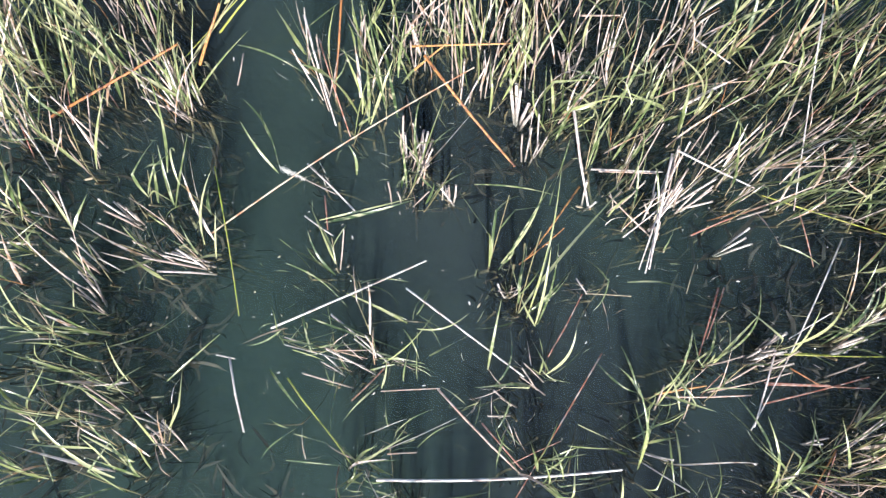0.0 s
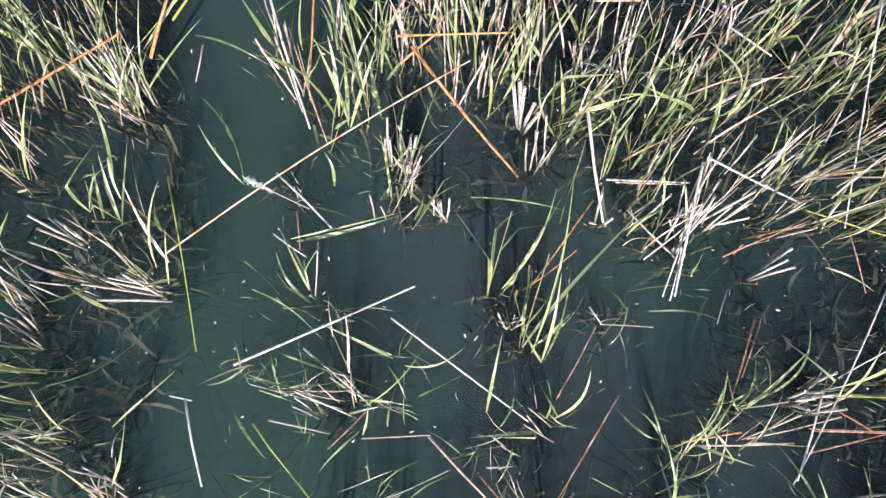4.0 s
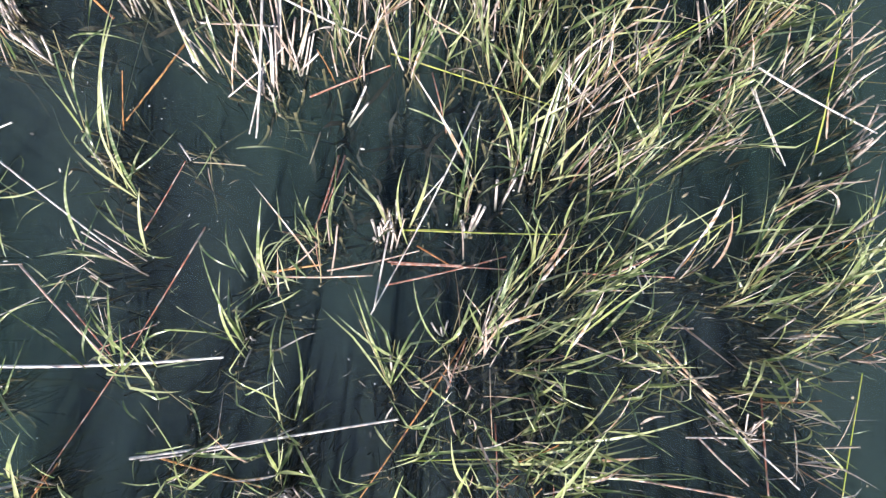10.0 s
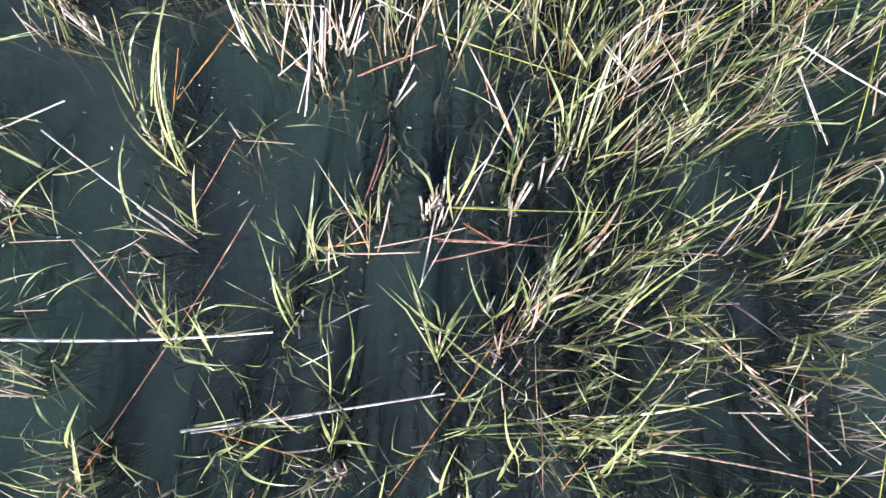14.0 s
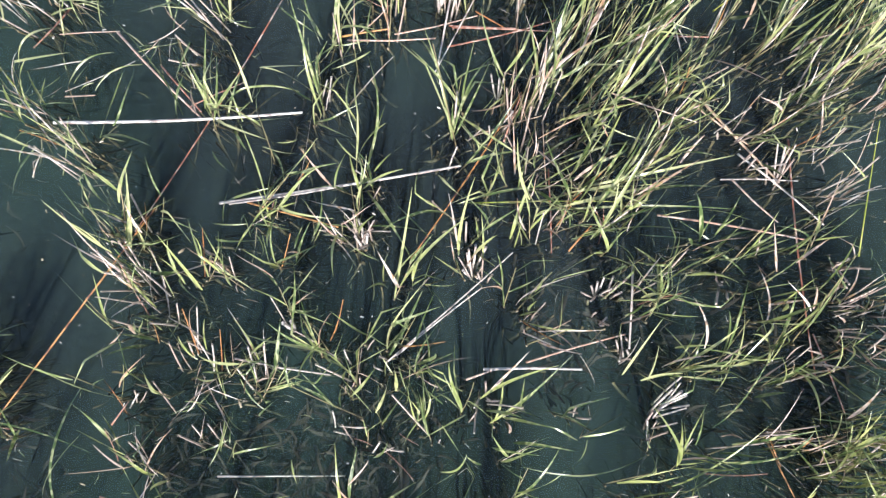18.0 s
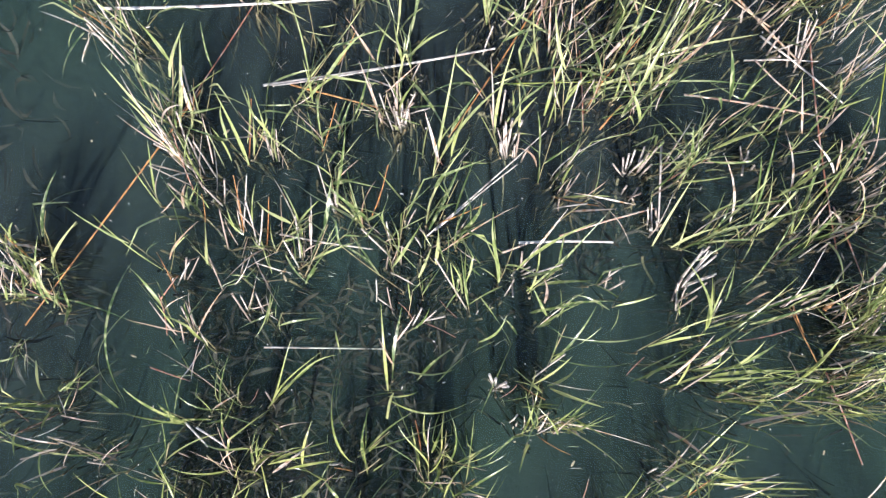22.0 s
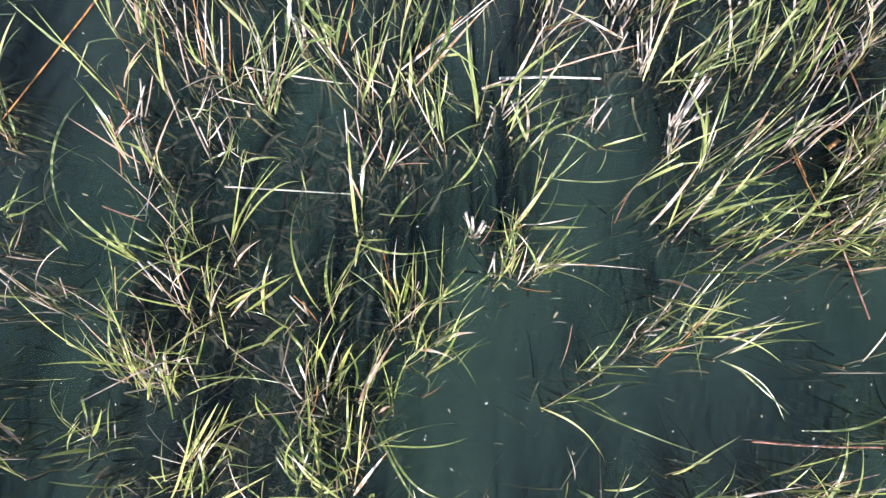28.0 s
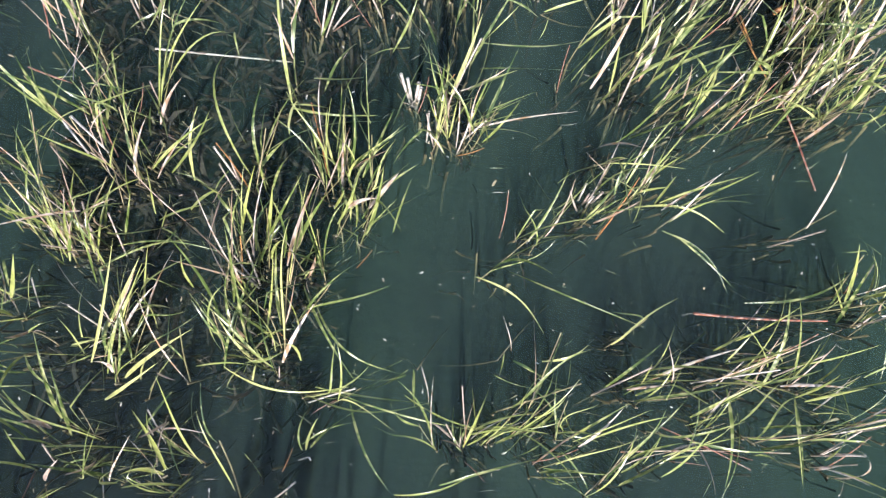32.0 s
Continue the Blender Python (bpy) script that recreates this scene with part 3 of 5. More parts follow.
tangle(-0.28, -0.50, 6)
tangle(-0.15, -0.29, 6)
tangle(-0.21, -0.93, 4)
tangle(0.32, -0.73, 5)
tangle(0.59, -0.59, 5)
tangle(0.72, -1.16, 4)
tangle(-0.51, -1.13, 4)
tangle(0.39, -0.99, 4)
stem(-0.995, -0.325, 0.012, -0.092, 0.068, 0.012, "w", 0.017)
stem(-1.349, 0.225, 0, 0.172, 1.112, 0.3, "t", 0.017)
stem(-1.233, -0.495, 0.012, -1.144, -0.925, 0.012, "w", 0.019)
stem(-1.310, -0.478, 0.012, -1.200, -0.501, 0.012, "w", 0.012)
stem(-1.302, 0.600, 0.1, -1.168, -0.258, 0.05, "y", 0.015)
stem(-0.105, 1.174, 0.3, 0.423, 0.609, 0.02, "o", 0.022)
stem(-0.174, 1.222, 0.3, 0.377, 1.239, 0.3, "o", 0.015)
stem(-0.160, 1.109, 0.25, 0.015, 1.238, 0.3, "o", 0.017)
stem(0.705, 0.875, 0.3, 0.844, 0.380, 0.02, "w", 0.022)
stem(0.796, 0.499, 0.012, 0.490, 0.076, 0.012, "o", 0.015)
stem(0.864, 0.601, 0.012, 1.288, 0.585, 0.012, "w", 0.015)
stem(-0.216, -0.093, 0.012, 0.472, -0.609, 0.012, "w", 0.015)
stem(-0.030, -0.676, 0.012, 0.454, -1.170, 0.012, "p", 0.017)
stem(-0.384, -1.194, 0.012, 1.036, -1.137, 0.012, "w", 0.024)
stem(0.606, -0.492, 0.012, 0.809, -0.125, 0.012, "r", 0.010)
stem(0.835, -0.127, -0.03, 1.107, -0.143, -0.03, "t", 0.012)
stem(2.081, 0.350, 0.012, 2.159, 0.029, 0.012, "r", 0.010)
stem(2.331, 0.198, 0.012, 1.773, -0.922, 0.012, "w", 0.012)
stem(1.224, -0.707, 0.012, 1.526, -0.657, 0.012, "o", 0.017)
stem(-0.651, -0.244, 0.012, -0.314, -0.527, 0.012, "w", 0.015)
stem(-0.316, -0.530, -0.01, -0.536, -0.752, -0.03, "r", 0.015)
stem(-0.898, -0.611, 0.012, -0.712, -0.858, 0.012, "y", 0.019)
stem(-0.712, -0.858, 0.012, -0.527, -1.105, 0.012, "y", 0.012)
stem(-2.171, 0.858, 0.2, -1.410, 1.217, 0.35, "o", 0.022)
stem(-1.394, 1.184, 0.1, -1.214, 1.457, 0.3, "o", 0.024)
stem(-1.246, 1.333, 0.2, -0.967, 1.527, 0.4, "y", 0.022)
stem(-0.554, 1.524, 0.3, -0.628, 1.048, 0.05, "o", 0.017)
stem(-0.696, 1.302, 0.2, -0.540, 0.784, 0.02, "r", 0.012)
stem(-0.757, 1.395, 0.3, -0.625, 0.851, 0.02, "w", 0.017)
stem(-1.173, 1.280, 0.012, -1.205, 1.091, 0.012, "p", 0.012)
stem(-0.793, 0.631, 0.012, -0.504, 0.344, 0.012, "w", 0.015)
stem(-0.690, 0.445, 0.012, -0.672, 0.242, 0.012, "r", 0.012)
stem(1.254, 0.649, 0.25, 1.185, 0.011, 0.05, "w", 0.019)
stem(1.286, 0.665, 0.25, 1.761, 0.469, 0.15, "w", 0.015)
stem(1.166, 0.246, 0.012, 0.965, 0.449, 0.012, "p", 0.012)
stem(2.007, 1.366, 0.4, 1.971, 0.339, 0.15, "w", 0.012)
stem(1.354, 1.274, 0.3, 1.557, 1.131, 0.3, "w", 0.015)
stem(0.783, 1.476, 0.1, 1.017, 1.477, 0.1, "p", 0.015)
stem(1.601, -0.090, 0.012, 1.478, -0.491, 0.012, "r", 0.015)
stem(1.861, -0.640, 0.012, 2.247, -0.656, 0.012, "r", 0.012)
long_leaf(-1.92, -0.43, -1.33, -0.04, 0.03)
long_leaf(-1.59, -0.63, -1.29, -0.36, 0.03)
long_leaf(-1.17, 1.01, -0.96, 0.62, 0.03)
long_leaf(0.32, 0.01, 0.70, 0.62, 0.4)
long_leaf(0.49, -0.23, 0.76, 0.04, 0.03)

tuft(0.50, -0.26, 0.06, 0.52, "g", 3)
tuft(0.37, 0.04, 0.17, 0.48, "g", 3)
tuft(0.40, -0.13, 0.01, 0.06, "d", 3, 0.1)
tuft(0.82, -0.11, -0.01, 0.05, "d", 3, 0.1)
tuft(1.66, -0.25, -0.00, 0.05, "d", 3, 0.1)
stem(1.577, 1.629, 0.2, 1.852, 1.562, 0.2, "w", 0.017)
stem(2.079, 1.565, 0.3, 2.559, 1.490, 0.3, "t", 0.012)
stem(1.214, 0.250, 0.1, 1.172, -0.009, 0.02, "w", 0.015)

tuft(2.63, -0.23, 0.10, 0.26, "g", 11)
tuft(2.69, -0.68, 0.14, 0.28, "g", 11)
tuft(2.51, -0.92, 0.09, 0.31, "g", 10)
tuft(2.39, -1.04, 0.13, 0.31, "g", 11)
tuft(2.33, -1.13, 0.12, 0.30, "m", 9)
tuft(2.51, -1.16, 0.22, 0.25, "g", 11)
tuft(2.72, -1.10, 0.18, 0.27, "g", 11)
tuft(2.96, -1.03, 0.19, 0.21, "g", 11)
tuft(2.81, -0.86, 0.17, 0.23, "g", 9)
tuft(2.99, -0.68, 0.14, 0.23, "g", 9)
tuft(2.87, -0.44, 0.13, 0.21, "g", 12)
tuft(2.81, -0.19, 0.17, 0.20, "m", 11)
tuft(3.08, -0.22, 0.15, 0.18, "g", 12)
tuft(3.11, 0.02, 0.15, 0.14, "g", 12)
tuft(2.99, 0.23, 0.12, 0.16, "g", 12)
tuft(3.26, 0.21, 0.12, 0.14, "g", 11)
tuft(2.75, 0.08, 0.10, 0.16, "m", 10)
tuft(3.35, -0.10, 0.11, 0.14, "g", 11)
tuft(3.50, 0.27, 0.09, 0.13, "g", 10)
tuft(3.56, 0.06, 0.10, 0.11, "m", 9)
tuft(3.17, -1.09, 0.11, 0.14, "g", 8)
tuft(3.38, -0.67, 0.10, 0.20, "g", 11)
tuft(3.53, -0.79, 0.13, 0.17, "g", 11)
tuft(3.80, -0.67, 0.06, 0.20, "g", 11)
tuft(4.07, -0.60, 0.04, 0.19, "g", 11)
tuft(3.77, -0.88, 0.09, 0.13, "g", 11)
tuft(4.07, -0.90, 0.04, 0.16, "g", 10)
tuft(4.31, -1.08, -0.10, 0.14, "m", 9)
tuft(3.86, -1.09, 0.02, 0.12, "g", 8)
tuft(3.90, 0.31, -0.03, 0.07, "m", 8)
tuft(4.15, 0.43, -0.07, 0.08, "m", 8)
tuft(3.87, 0.61, -0.02, 0.05, "g", 9)
tuft(4.32, -0.03, -0.03, 0.07, "d", 8, 0.45)
tuft(0.46, -1.21, 0.11, 0.27, "g", 5)
tuft(0.56, -0.70, -0.10, 0.17, "m", 3, 0.35)
tuft(0.41, -0.82, -0.23, 0.06, "d", 4, 0.12)
tuft(1.11, -1.05, 0.04, 0.32, "g", 3, 0.4)
tuft(1.49, -0.69, 0.09, 0.33, "g", 3)
tuft(1.88, -0.54, 0.01, 0.14, "d", 7, 0.45)
tuft(2.21, -0.44, 0.09, 0.21, "g", 7)
tuft(1.89, -1.31, -0.09, 0.42, "g", 2)
tuft(1.90, -1.31, 0.17, 0.43, "g", 2)
tuft(1.38, -1.52, 0.15, 0.33, "g", 2)
tuft(1.39, -1.79, 0.10, 0.35, "g", 4)
tuft(2.51, -1.60, 0.36, 0.23, "g", 4)
tuft(2.81, -1.57, 0.27, 0.22, "g", 5)
tuft(2.69, -1.86, 0.26, 0.32, "g", 6)
tangle(0.77, -1.79, 9)
tangle(1.09, -1.76, 7)
tangle(0.85, -1.35, 3)
tangle(2.18, -1.04, 4)
tangle(1.22, -0.72, 3)
tangle(0.20, -0.76, 6)
stem(0.563, -1.654, 0.012, 1.934, -1.442, 0.012, "w", 0.022)
stem(0.620, -1.660, 0.02, 1.269, -1.557, 0.01, "w", 0.013)
stem(0.918, -0.472, 0.012, 0.082, -1.825, 0.012, "r", 0.011)
stem(1.282, -0.723, 0.012, 1.790, -0.712, 0.012, "p", 0.013)
stem(1.551, -0.690, 0.012, 2.028, -0.581, 0.012, "p", 0.011)
stem(1.850, -0.762, 0.012, 2.477, -0.606, 0.012, "r", 0.013)
stem(1.879, -0.651, 0.012, 2.477, -0.675, 0.012, "r", 0.011)
stem(2.012, -0.557, 0.012, 2.178, -0.654, 0.012, "o", 0.013)
stem(1.883, -0.439, 0.1, 1.793, -0.896, 0.02, "w", 0.015)
stem(1.951, -0.476, 0.012, 2.806, -0.491, 0.012, "y", 0.015)
stem(2.867, -0.691, 0.012, 3.346, -0.707, 0.012, "r", 0.013)
stem(3.285, -1.060, 0.012, 3.730, -1.542, 0.012, "t", 0.028)
stem(3.067, -0.589, 0.15, 3.179, -0.793, 0.02, "w", 0.015)
stem(2.392, -1.187, 0.012, 2.410, -1.570, 0.012, "t", 0.011)
stem(2.170, -1.307, 0.012, 2.271, -1.040, 0.012, "r", 0.013)
stem(1.976, -1.280, 0.012, 2.391, -1.157, 0.012, "t", 0.011)
stem(2.652, 0.407, 0.2, 2.881, 0.121, 0.2, "w", 0.013)
stem(3.634, 0.300, 0.3, 4.347, 0.030, 0.1, "w", 0.015)
stem(3.629, 0.216, 0.25, 3.917, -0.125, 0.02, "w", 0.011)
stem(1.445, 0.214, 0.012, 1.865, 0.387, 0.012, "r", 0.013)
stem(1.864, 0.448, 0.012, 2.713, 0.182, 0.012, "y", 0.015)
stem(3.053, 0.325, 0.2, 3.448, 0.558, 0.35, "y", 0.017)
stem(4.051, -0.068, 0.05, 4.054, 0.586, 0.3, "y", 0.013)
long_leaf(1.66, -0.81, 1.89, -1.31, 0.2)
long_leaf(1.96, 0.16, 2.20, 0.04, 0.03)
long_leaf(1.93, -1.21, 2.19, -1.40, 0.03)

stem(0.719, -1.650, 0.012, 1.238, -1.791, 0.012, "o", 0.015)
stem(2.272, -1.024, 0.012, 1.644, -1.971, 0.012, "o", 0.013)
stem(2.149, -0.221, 0.2, 1.984, -0.385, 0.05, "w", 0.009)
long_leaf(1.91, -1.66, 2.37, -1.47, 0.03)
long_leaf(1.96, -1.65, 2.55, -1.65, 0.03)
long_leaf(2.49, -1.56, 3.30, -1.46, 0.03)
long_leaf(2.55, -1.86, 3.43, -1.88, 0.03)
long_leaf(3.05, -1.73, 3.55, -1.75, 0.03)
long_leaf(2.48, -1.44, 2.87, -1.31, 0.15)

stem(3.035, -1.724, 0.012, 3.892, -1.869, 0.012, "p", 0.016)
stem(1.506, -2.551, 0.012, 2.226, -1.928, 0.012, "w", 0.012)
stem(0.660, -2.528, 0.012, 1.203, -2.620, 0.012, "w", 0.014)
stem(1.954, -2.646, 0.012, 2.114, -2.589, 0.012, "p", 0.016)
stem(2.050, -2.589, 0.012, 2.610, -2.590, 0.012, "w", 0.021)
stem(2.290, -2.551, 0.012, 2.852, -2.392, 0.012, "p", 0.014)
stem(2.894, -2.002, 0.012, 2.868, -2.482, 0.012, "w", 0.019)
stem(3.252, -1.099, 0.012, 3.559, -1.328, 0.012, "t", 0.021)
stem(3.493, -1.377, 0.012, 3.975, -1.782, 0.012, "w", 0.016)
stem(3.459, -1.523, 0.012, 3.715, -1.766, 0.012, "p", 0.014)
stem(3.394, -1.523, 0.012, 3.832, -1.532, 0.012, "w", 0.012)
stem(3.781, -1.295, 0.012, 3.911, -2.648, 0.012, "r", 0.014)
stem(3.899, -2.393, 0.012, 4.069, -2.839, 0.012, "r", 0.012)
stem(4.166, -1.959, 0.012, 4.305, -1.179, 0.012, "y", 0.014)
stem(2.780, -1.028, 0.012, 3.267, -1.197, 0.012, "p", 0.012)
stem(2.001, -1.654, 0.012, 2.809, -1.647, 0.012, "y", 0.014)
stem(2.421, -1.459, 0.012, 2.436, -1.944, 0.012, "r", 0.012)
stem(2.533, -1.928, 0.012, 2.663, -1.783, 0.012, "o", 0.014)
tuft(1.35, -1.85, 0.14, 0.06, "d", 5, 0.45)

tuft(-0.20, -1.43, -0.07, 0.21, "m", 11)
tuft(-0.47, -1.13, 0.08, 0.08, "g", 8)
tuft(-0.20, -1.36, 0.29, 0.09, "g", 4)
tuft(0.58, -1.17, 0.23, 0.08, "g", 3)
tuft(0.03, -1.82, 0.12, 0.18, "g", 8)
tuft(0.13, -1.86, 0.30, 0.27, "g", 7)
tuft(0.00, -1.89, 0.07, 0.17, "g", 6)
tuft(0.10, -2.09, -0.13, 0.16, "d", 8, 0.45)
tuft(0.17, -2.18, 0.07, 0.21, "m", 8)
tuft(0.23, -2.31, 0.09, 0.25, "m", 8)
tuft(0.17, -2.44, 0.15, 0.16, "g", 7)
tuft(0.46, -2.09, 0.19, 0.19, "g", 6)
tuft(0.65, -2.09, 0.08, 0.17, "m", 8)
tuft(0.98, -1.99, 0.14, 0.15, "g", 5)
tuft(0.78, -1.76, 0.06, 0.15, "g", 4)
tuft(0.85, -1.73, 0.19, 0.20, "g", 5)
tuft(1.04, -1.23, 0.12, 0.09, "g", 3)
tuft(1.14, -1.07, 0.08, 0.02, "m", 3)
tuft(0.91, -1.47, 0.06, 0.17, "g", 3)
tuft(1.30, -1.89, 0.01, 0.08, "m", 6)
tuft(1.39, -1.88, 0.02, 0.09, "d", 6, 0.45)
tuft(1.37, -1.83, 0.08, 0.13, "g", 3)
tuft(1.37, -1.60, -0.03, 0.12, "g", 3)
tuft(1.44, -1.60, 0.16, 0.18, "g", 3)
tuft(1.86, -1.47, -0.04, 0.27, "g", 4)
tuft(1.93, -1.73, -0.14, 0.11, "g", 3)
tuft(1.96, -1.24, 0.05, 0.01, "g", 4)
tuft(1.53, -2.12, -0.02, 0.14, "g", 7)
tuft(0.98, -2.32, 0.06, 0.26, "g", 3)
tuft(1.01, -2.28, 0.17, 0.28, "g", 3)
tuft(1.14, -2.48, -0.10, 0.14, "g", 3)
tuft(1.16, -2.48, 0.18, 0.17, "g", 3)
tuft(0.59, -2.54, 0.15, 0.23, "g", 4)
tuft(0.50, -2.57, 0.02, 0.24, "m", 4)
tuft(0.69, -2.61, 0.24, 0.30, "g", 3)
tuft(0.34, -2.80, 0.02, 0.30, "g", 4)
tuft(0.47, -2.99, 0.03, 0.27, "m", 4)
tuft(1.30, -2.58, 0.01, 0.24, "g", 4)
tuft(1.37, -2.51, 0.17, 0.20, "g", 3)
tuft(1.50, -2.55, 0.12, 0.26, "g", 4)
tuft(1.60, -2.51, 0.22, 0.23, "g", 3)
tuft(1.63, -2.64, 0.10, 0.27, "g", 4)
tuft(1.53, -2.61, 0.00, 0.16, "d", 3, 0.45)
tuft(1.30, -2.71, -0.02, 0.20, "m", 4)
tuft(1.43, -2.71, -0.04, 0.17, "g", 3)
tuft(1.30, -2.96, -0.02, 0.30, "m", 4)
tuft(1.43, -3.00, 0.02, 0.24, "g", 3)
tuft(1.95, -2.87, 0.08, 0.28, "g", 4)
tuft(2.05, -2.81, 0.15, 0.19, "g", 5)
tuft(2.14, -3.00, 0.13, 0.24, "g", 5)
tuft(2.02, -2.09, -0.07, 0.16, "d", 7, 0.45)
tuft(1.96, -1.96, 0.03, 0.15, "g", 7)
tuft(2.25, -2.22, 0.01, 0.21, "g", 8)
tuft(2.28, -2.32, 0.06, 0.14, "m", 7)
tuft(2.32, -1.86, 0.00, 0.22, "g", 8)
tuft(2.48, -1.80, 0.00, 0.18, "g", 8)
tuft(2.16, -1.63, -0.00, 0.16, "g", 7)
tuft(2.32, -1.40, 0.00, 0.15, "m", 11)
tuft(2.16, -1.20, 0.02, 0.09, "m", 9)
tuft(2.55, -1.64, 0.13, 0.16, "g", 8)
tuft(2.68, -1.87, 0.00, 0.19, "g", 8)
tuft(2.84, -1.70, 0.09, 0.11, "g", 8)
tuft(2.62, -1.30, 0.07, 0.08, "g", 8)
tuft(2.88, -1.44, 0.03, 0.10, "g", 8)
tuft(2.74, -2.19, -0.09, 0.11, "d", 7, 0.45)
tuft(2.86, -2.62, 0.05, 0.13, "g", 5)
tuft(2.93, -2.16, 0.05, 0.15, "g", 8)
tuft(3.06, -2.13, 0.05, 0.17, "g", 11)
tuft(2.90, -2.29, 0.02, 0.14, "g", 7)
tuft(3.31, -2.62, 0.04, 0.27, "g", 9)
tuft(3.09, -2.62, 0.02, 0.19, "g", 7)
tuft(3.42, -2.11, -0.16, 0.03, "d", 6, 0.45)
tuft(3.64, -2.46, -0.00, 0.25, "g", 9)
tuft(3.74, -2.62, -0.02, 0.19, "m", 6)
tuft(3.57, -2.72, 0.03, 0.20, "g", 5)
tuft(4.01, -2.26, -0.11, 0.16, "m", 8)
tuft(4.05, -2.03, -0.07, 0.09, "d", 8, 0.45)
tuft(3.73, -1.54, -0.09, 0.24, "d", 7, 0.45)
tuft(3.14, -3.10, 0.01, 0.26, "g", 5)
tuft(3.34, -3.04, 0.09, 0.25, "g", 6)
tuft(3.63, -2.97, 0.05, 0.19, "m", 5)
tuft(3.89, -3.04, -0.02, 0.17, "m", 8)
tuft(2.75, -3.39, 0.21, 0.30, "g", 7)
tuft(3.04, -3.39, 0.22, 0.27, "g", 6)
tuft(2.11, -3.41, 0.14, 0.39, "g", 4)
tuft(2.14, -3.45, 0.19, 0.12, "g", 5)
tuft(0.01, -2.77, 0.04, 0.29, "g", 3)
tuft(0.05, -2.77, 0.31, 0.27, "m", 3)
tuft(0.11, -3.12, 0.13, 0.37, "m", 5)
tuft(0.31, -3.60, 0.14, 0.26, "g", 8)
tuft(0.57, -3.57, 0.18, 0.20, "g", 5)
tuft(-0.76, -2.70, 0.29, 0.23, "g", 9)
tuft(-0.89, -2.83, 0.26, 0.22, "m", 9)
tangle(1.73, -2.12, 6)
tangle(0.43, -2.77, 8)
tangle(0.59, -2.80, 8)
tangle(0.66, -2.99, 8)
tangle(1.79, -2.71, 7)
tangle(0.15, -3.34, 6)
tangle(1.27, -3.44, 4)
tangle(-0.58, -3.53, 7)
tangle(-0.81, -3.21, 8)
tangle(2.59, -2.97, 5)
stem(0.200, -1.680, 0.012, -0.810, -3.048, 0.012, "o", 0.014)
stem(0.567, -3.182, 0.008, 1.272, -3.211, -0.09, "w", 0.013)
stem(2.993, -2.857, 0.02, 3.115, -2.644, 0.12, "w", 0.014)
stem(3.010, -2.851, 0.02, 3.161, -2.788, 0.08, "w", 0.014)
stem(3.624, -2.973, 0.012, 3.792, -3.325, 0.012, "o", 0.012)
stem(0.390, -1.104, 0.012, 0.684, -0.971, 0.012, "r", 0.009)
stem(0.224, -0.871, 0.012, 0.456, -1.137, 0.012, "r", 0.014)
long_leaf(-0.95, -2.86, -0.14, -3.05, 0.03)
long_leaf(-0.21, -2.96, -0.25, -3.47, 0.2)
long_leaf(0.56, -1.84, 0.85, -1.86, 0.3)
long_leaf(1.57, -1.67, 1.81, -1.91, 0.15)
long_leaf(2.27, -3.27, 2.75, -3.27, 0.1)
long_leaf(1.82, -3.57, 2.01, -3.16, 0.03)

tuft(-0.76, -2.69, 0.18, 0.09, "g", 10)
tuft(-0.93, -2.63, 0.20, 0.08, "m", 9)
tuft(-0.62, -2.93, 0.16, 0.15, "g", 7)
tuft(-0.64, -3.55, 0.11, 0.07, "g", 8)
tuft(-0.87, -3.62, 0.14, 0.11, "g", 7)
tuft(-0.57, -3.81, 0.13, 0.14, "m", 7)
tuft(-0.31, -3.81, 0.11, 0.19, "m", 6)
tuft(-0.73, -4.30, 0.12, 0.18, "g", 6)
tuft(-0.56, -4.56, 0.01, 0.36, "g", 5)
tuft(-0.46, -4.65, -0.03, 0.21, "g", 6)
tuft(0.08, -3.98, 0.11, 0.33, "g", 4)
tuft(0.12, -4.17, 0.16, 0.33, "g", 8)
tuft(0.25, -4.27, 0.09, 0.29, "m", 8)
tuft(-0.01, -4.23, 0.10, 0.23, "g", 6)
tuft(0.35, -4.33, 0.21, 0.38, "g", 5)
tuft(0.41, -3.88, 0.14, 0.26, "g", 9)
tuft(0.57, -3.88, 0.29, 0.23, "g", 7)
tuft(0.40, -3.58, 0.07, 0.14, "g", 4, 0.4)
tuft(1.09, -3.81, 0.24, 0.31, "g", 3)
tuft(1.16, -4.30, 0.12, 0.40, "g", 6)
tuft(1.09, -4.43, -0.01, 0.26, "m", 7)
tuft(1.29, -4.33, 0.21, 0.38, "g", 6)
tuft(1.52, -3.91, 0.01, 0.29, "g", 8)
tuft(1.61, -3.88, 0.16, 0.20, "g", 9)
tuft(1.61, -4.01, 0.22, 0.17, "g", 9)
tuft(1.65, -4.14, 0.24, 0.21, "g", 7)
tuft(1.91, -3.45, 0.00, 0.04, "d", 5, 0.12)
tuft(2.07, -3.55, 0.09, 0.18, "g", 10)
tuft(2.20, -3.59, 0.13, 0.11, "g", 7)
tuft(2.29, -4.33, 0.28, 0.25, "g", 4, 0.38)
tuft(2.52, -4.20, 0.28, 0.23, "g", 7, 0.38)
tuft(2.82, -4.11, 0.22, 0.25, "g", 7, 0.38)
tuft(2.82, -3.96, 0.02, 0.14, "d", 6, 0.45)
tuft(3.05, -3.91, 0.14, 0.23, "g", 6, 0.38)
tuft(3.17, -4.01, 0.18, 0.16, "g", 5, 0.38)
tuft(3.15, -3.49, 0.13, 0.15, "g", 11)
tuft(3.41, -3.49, 0.09, 0.15, "g", 6)
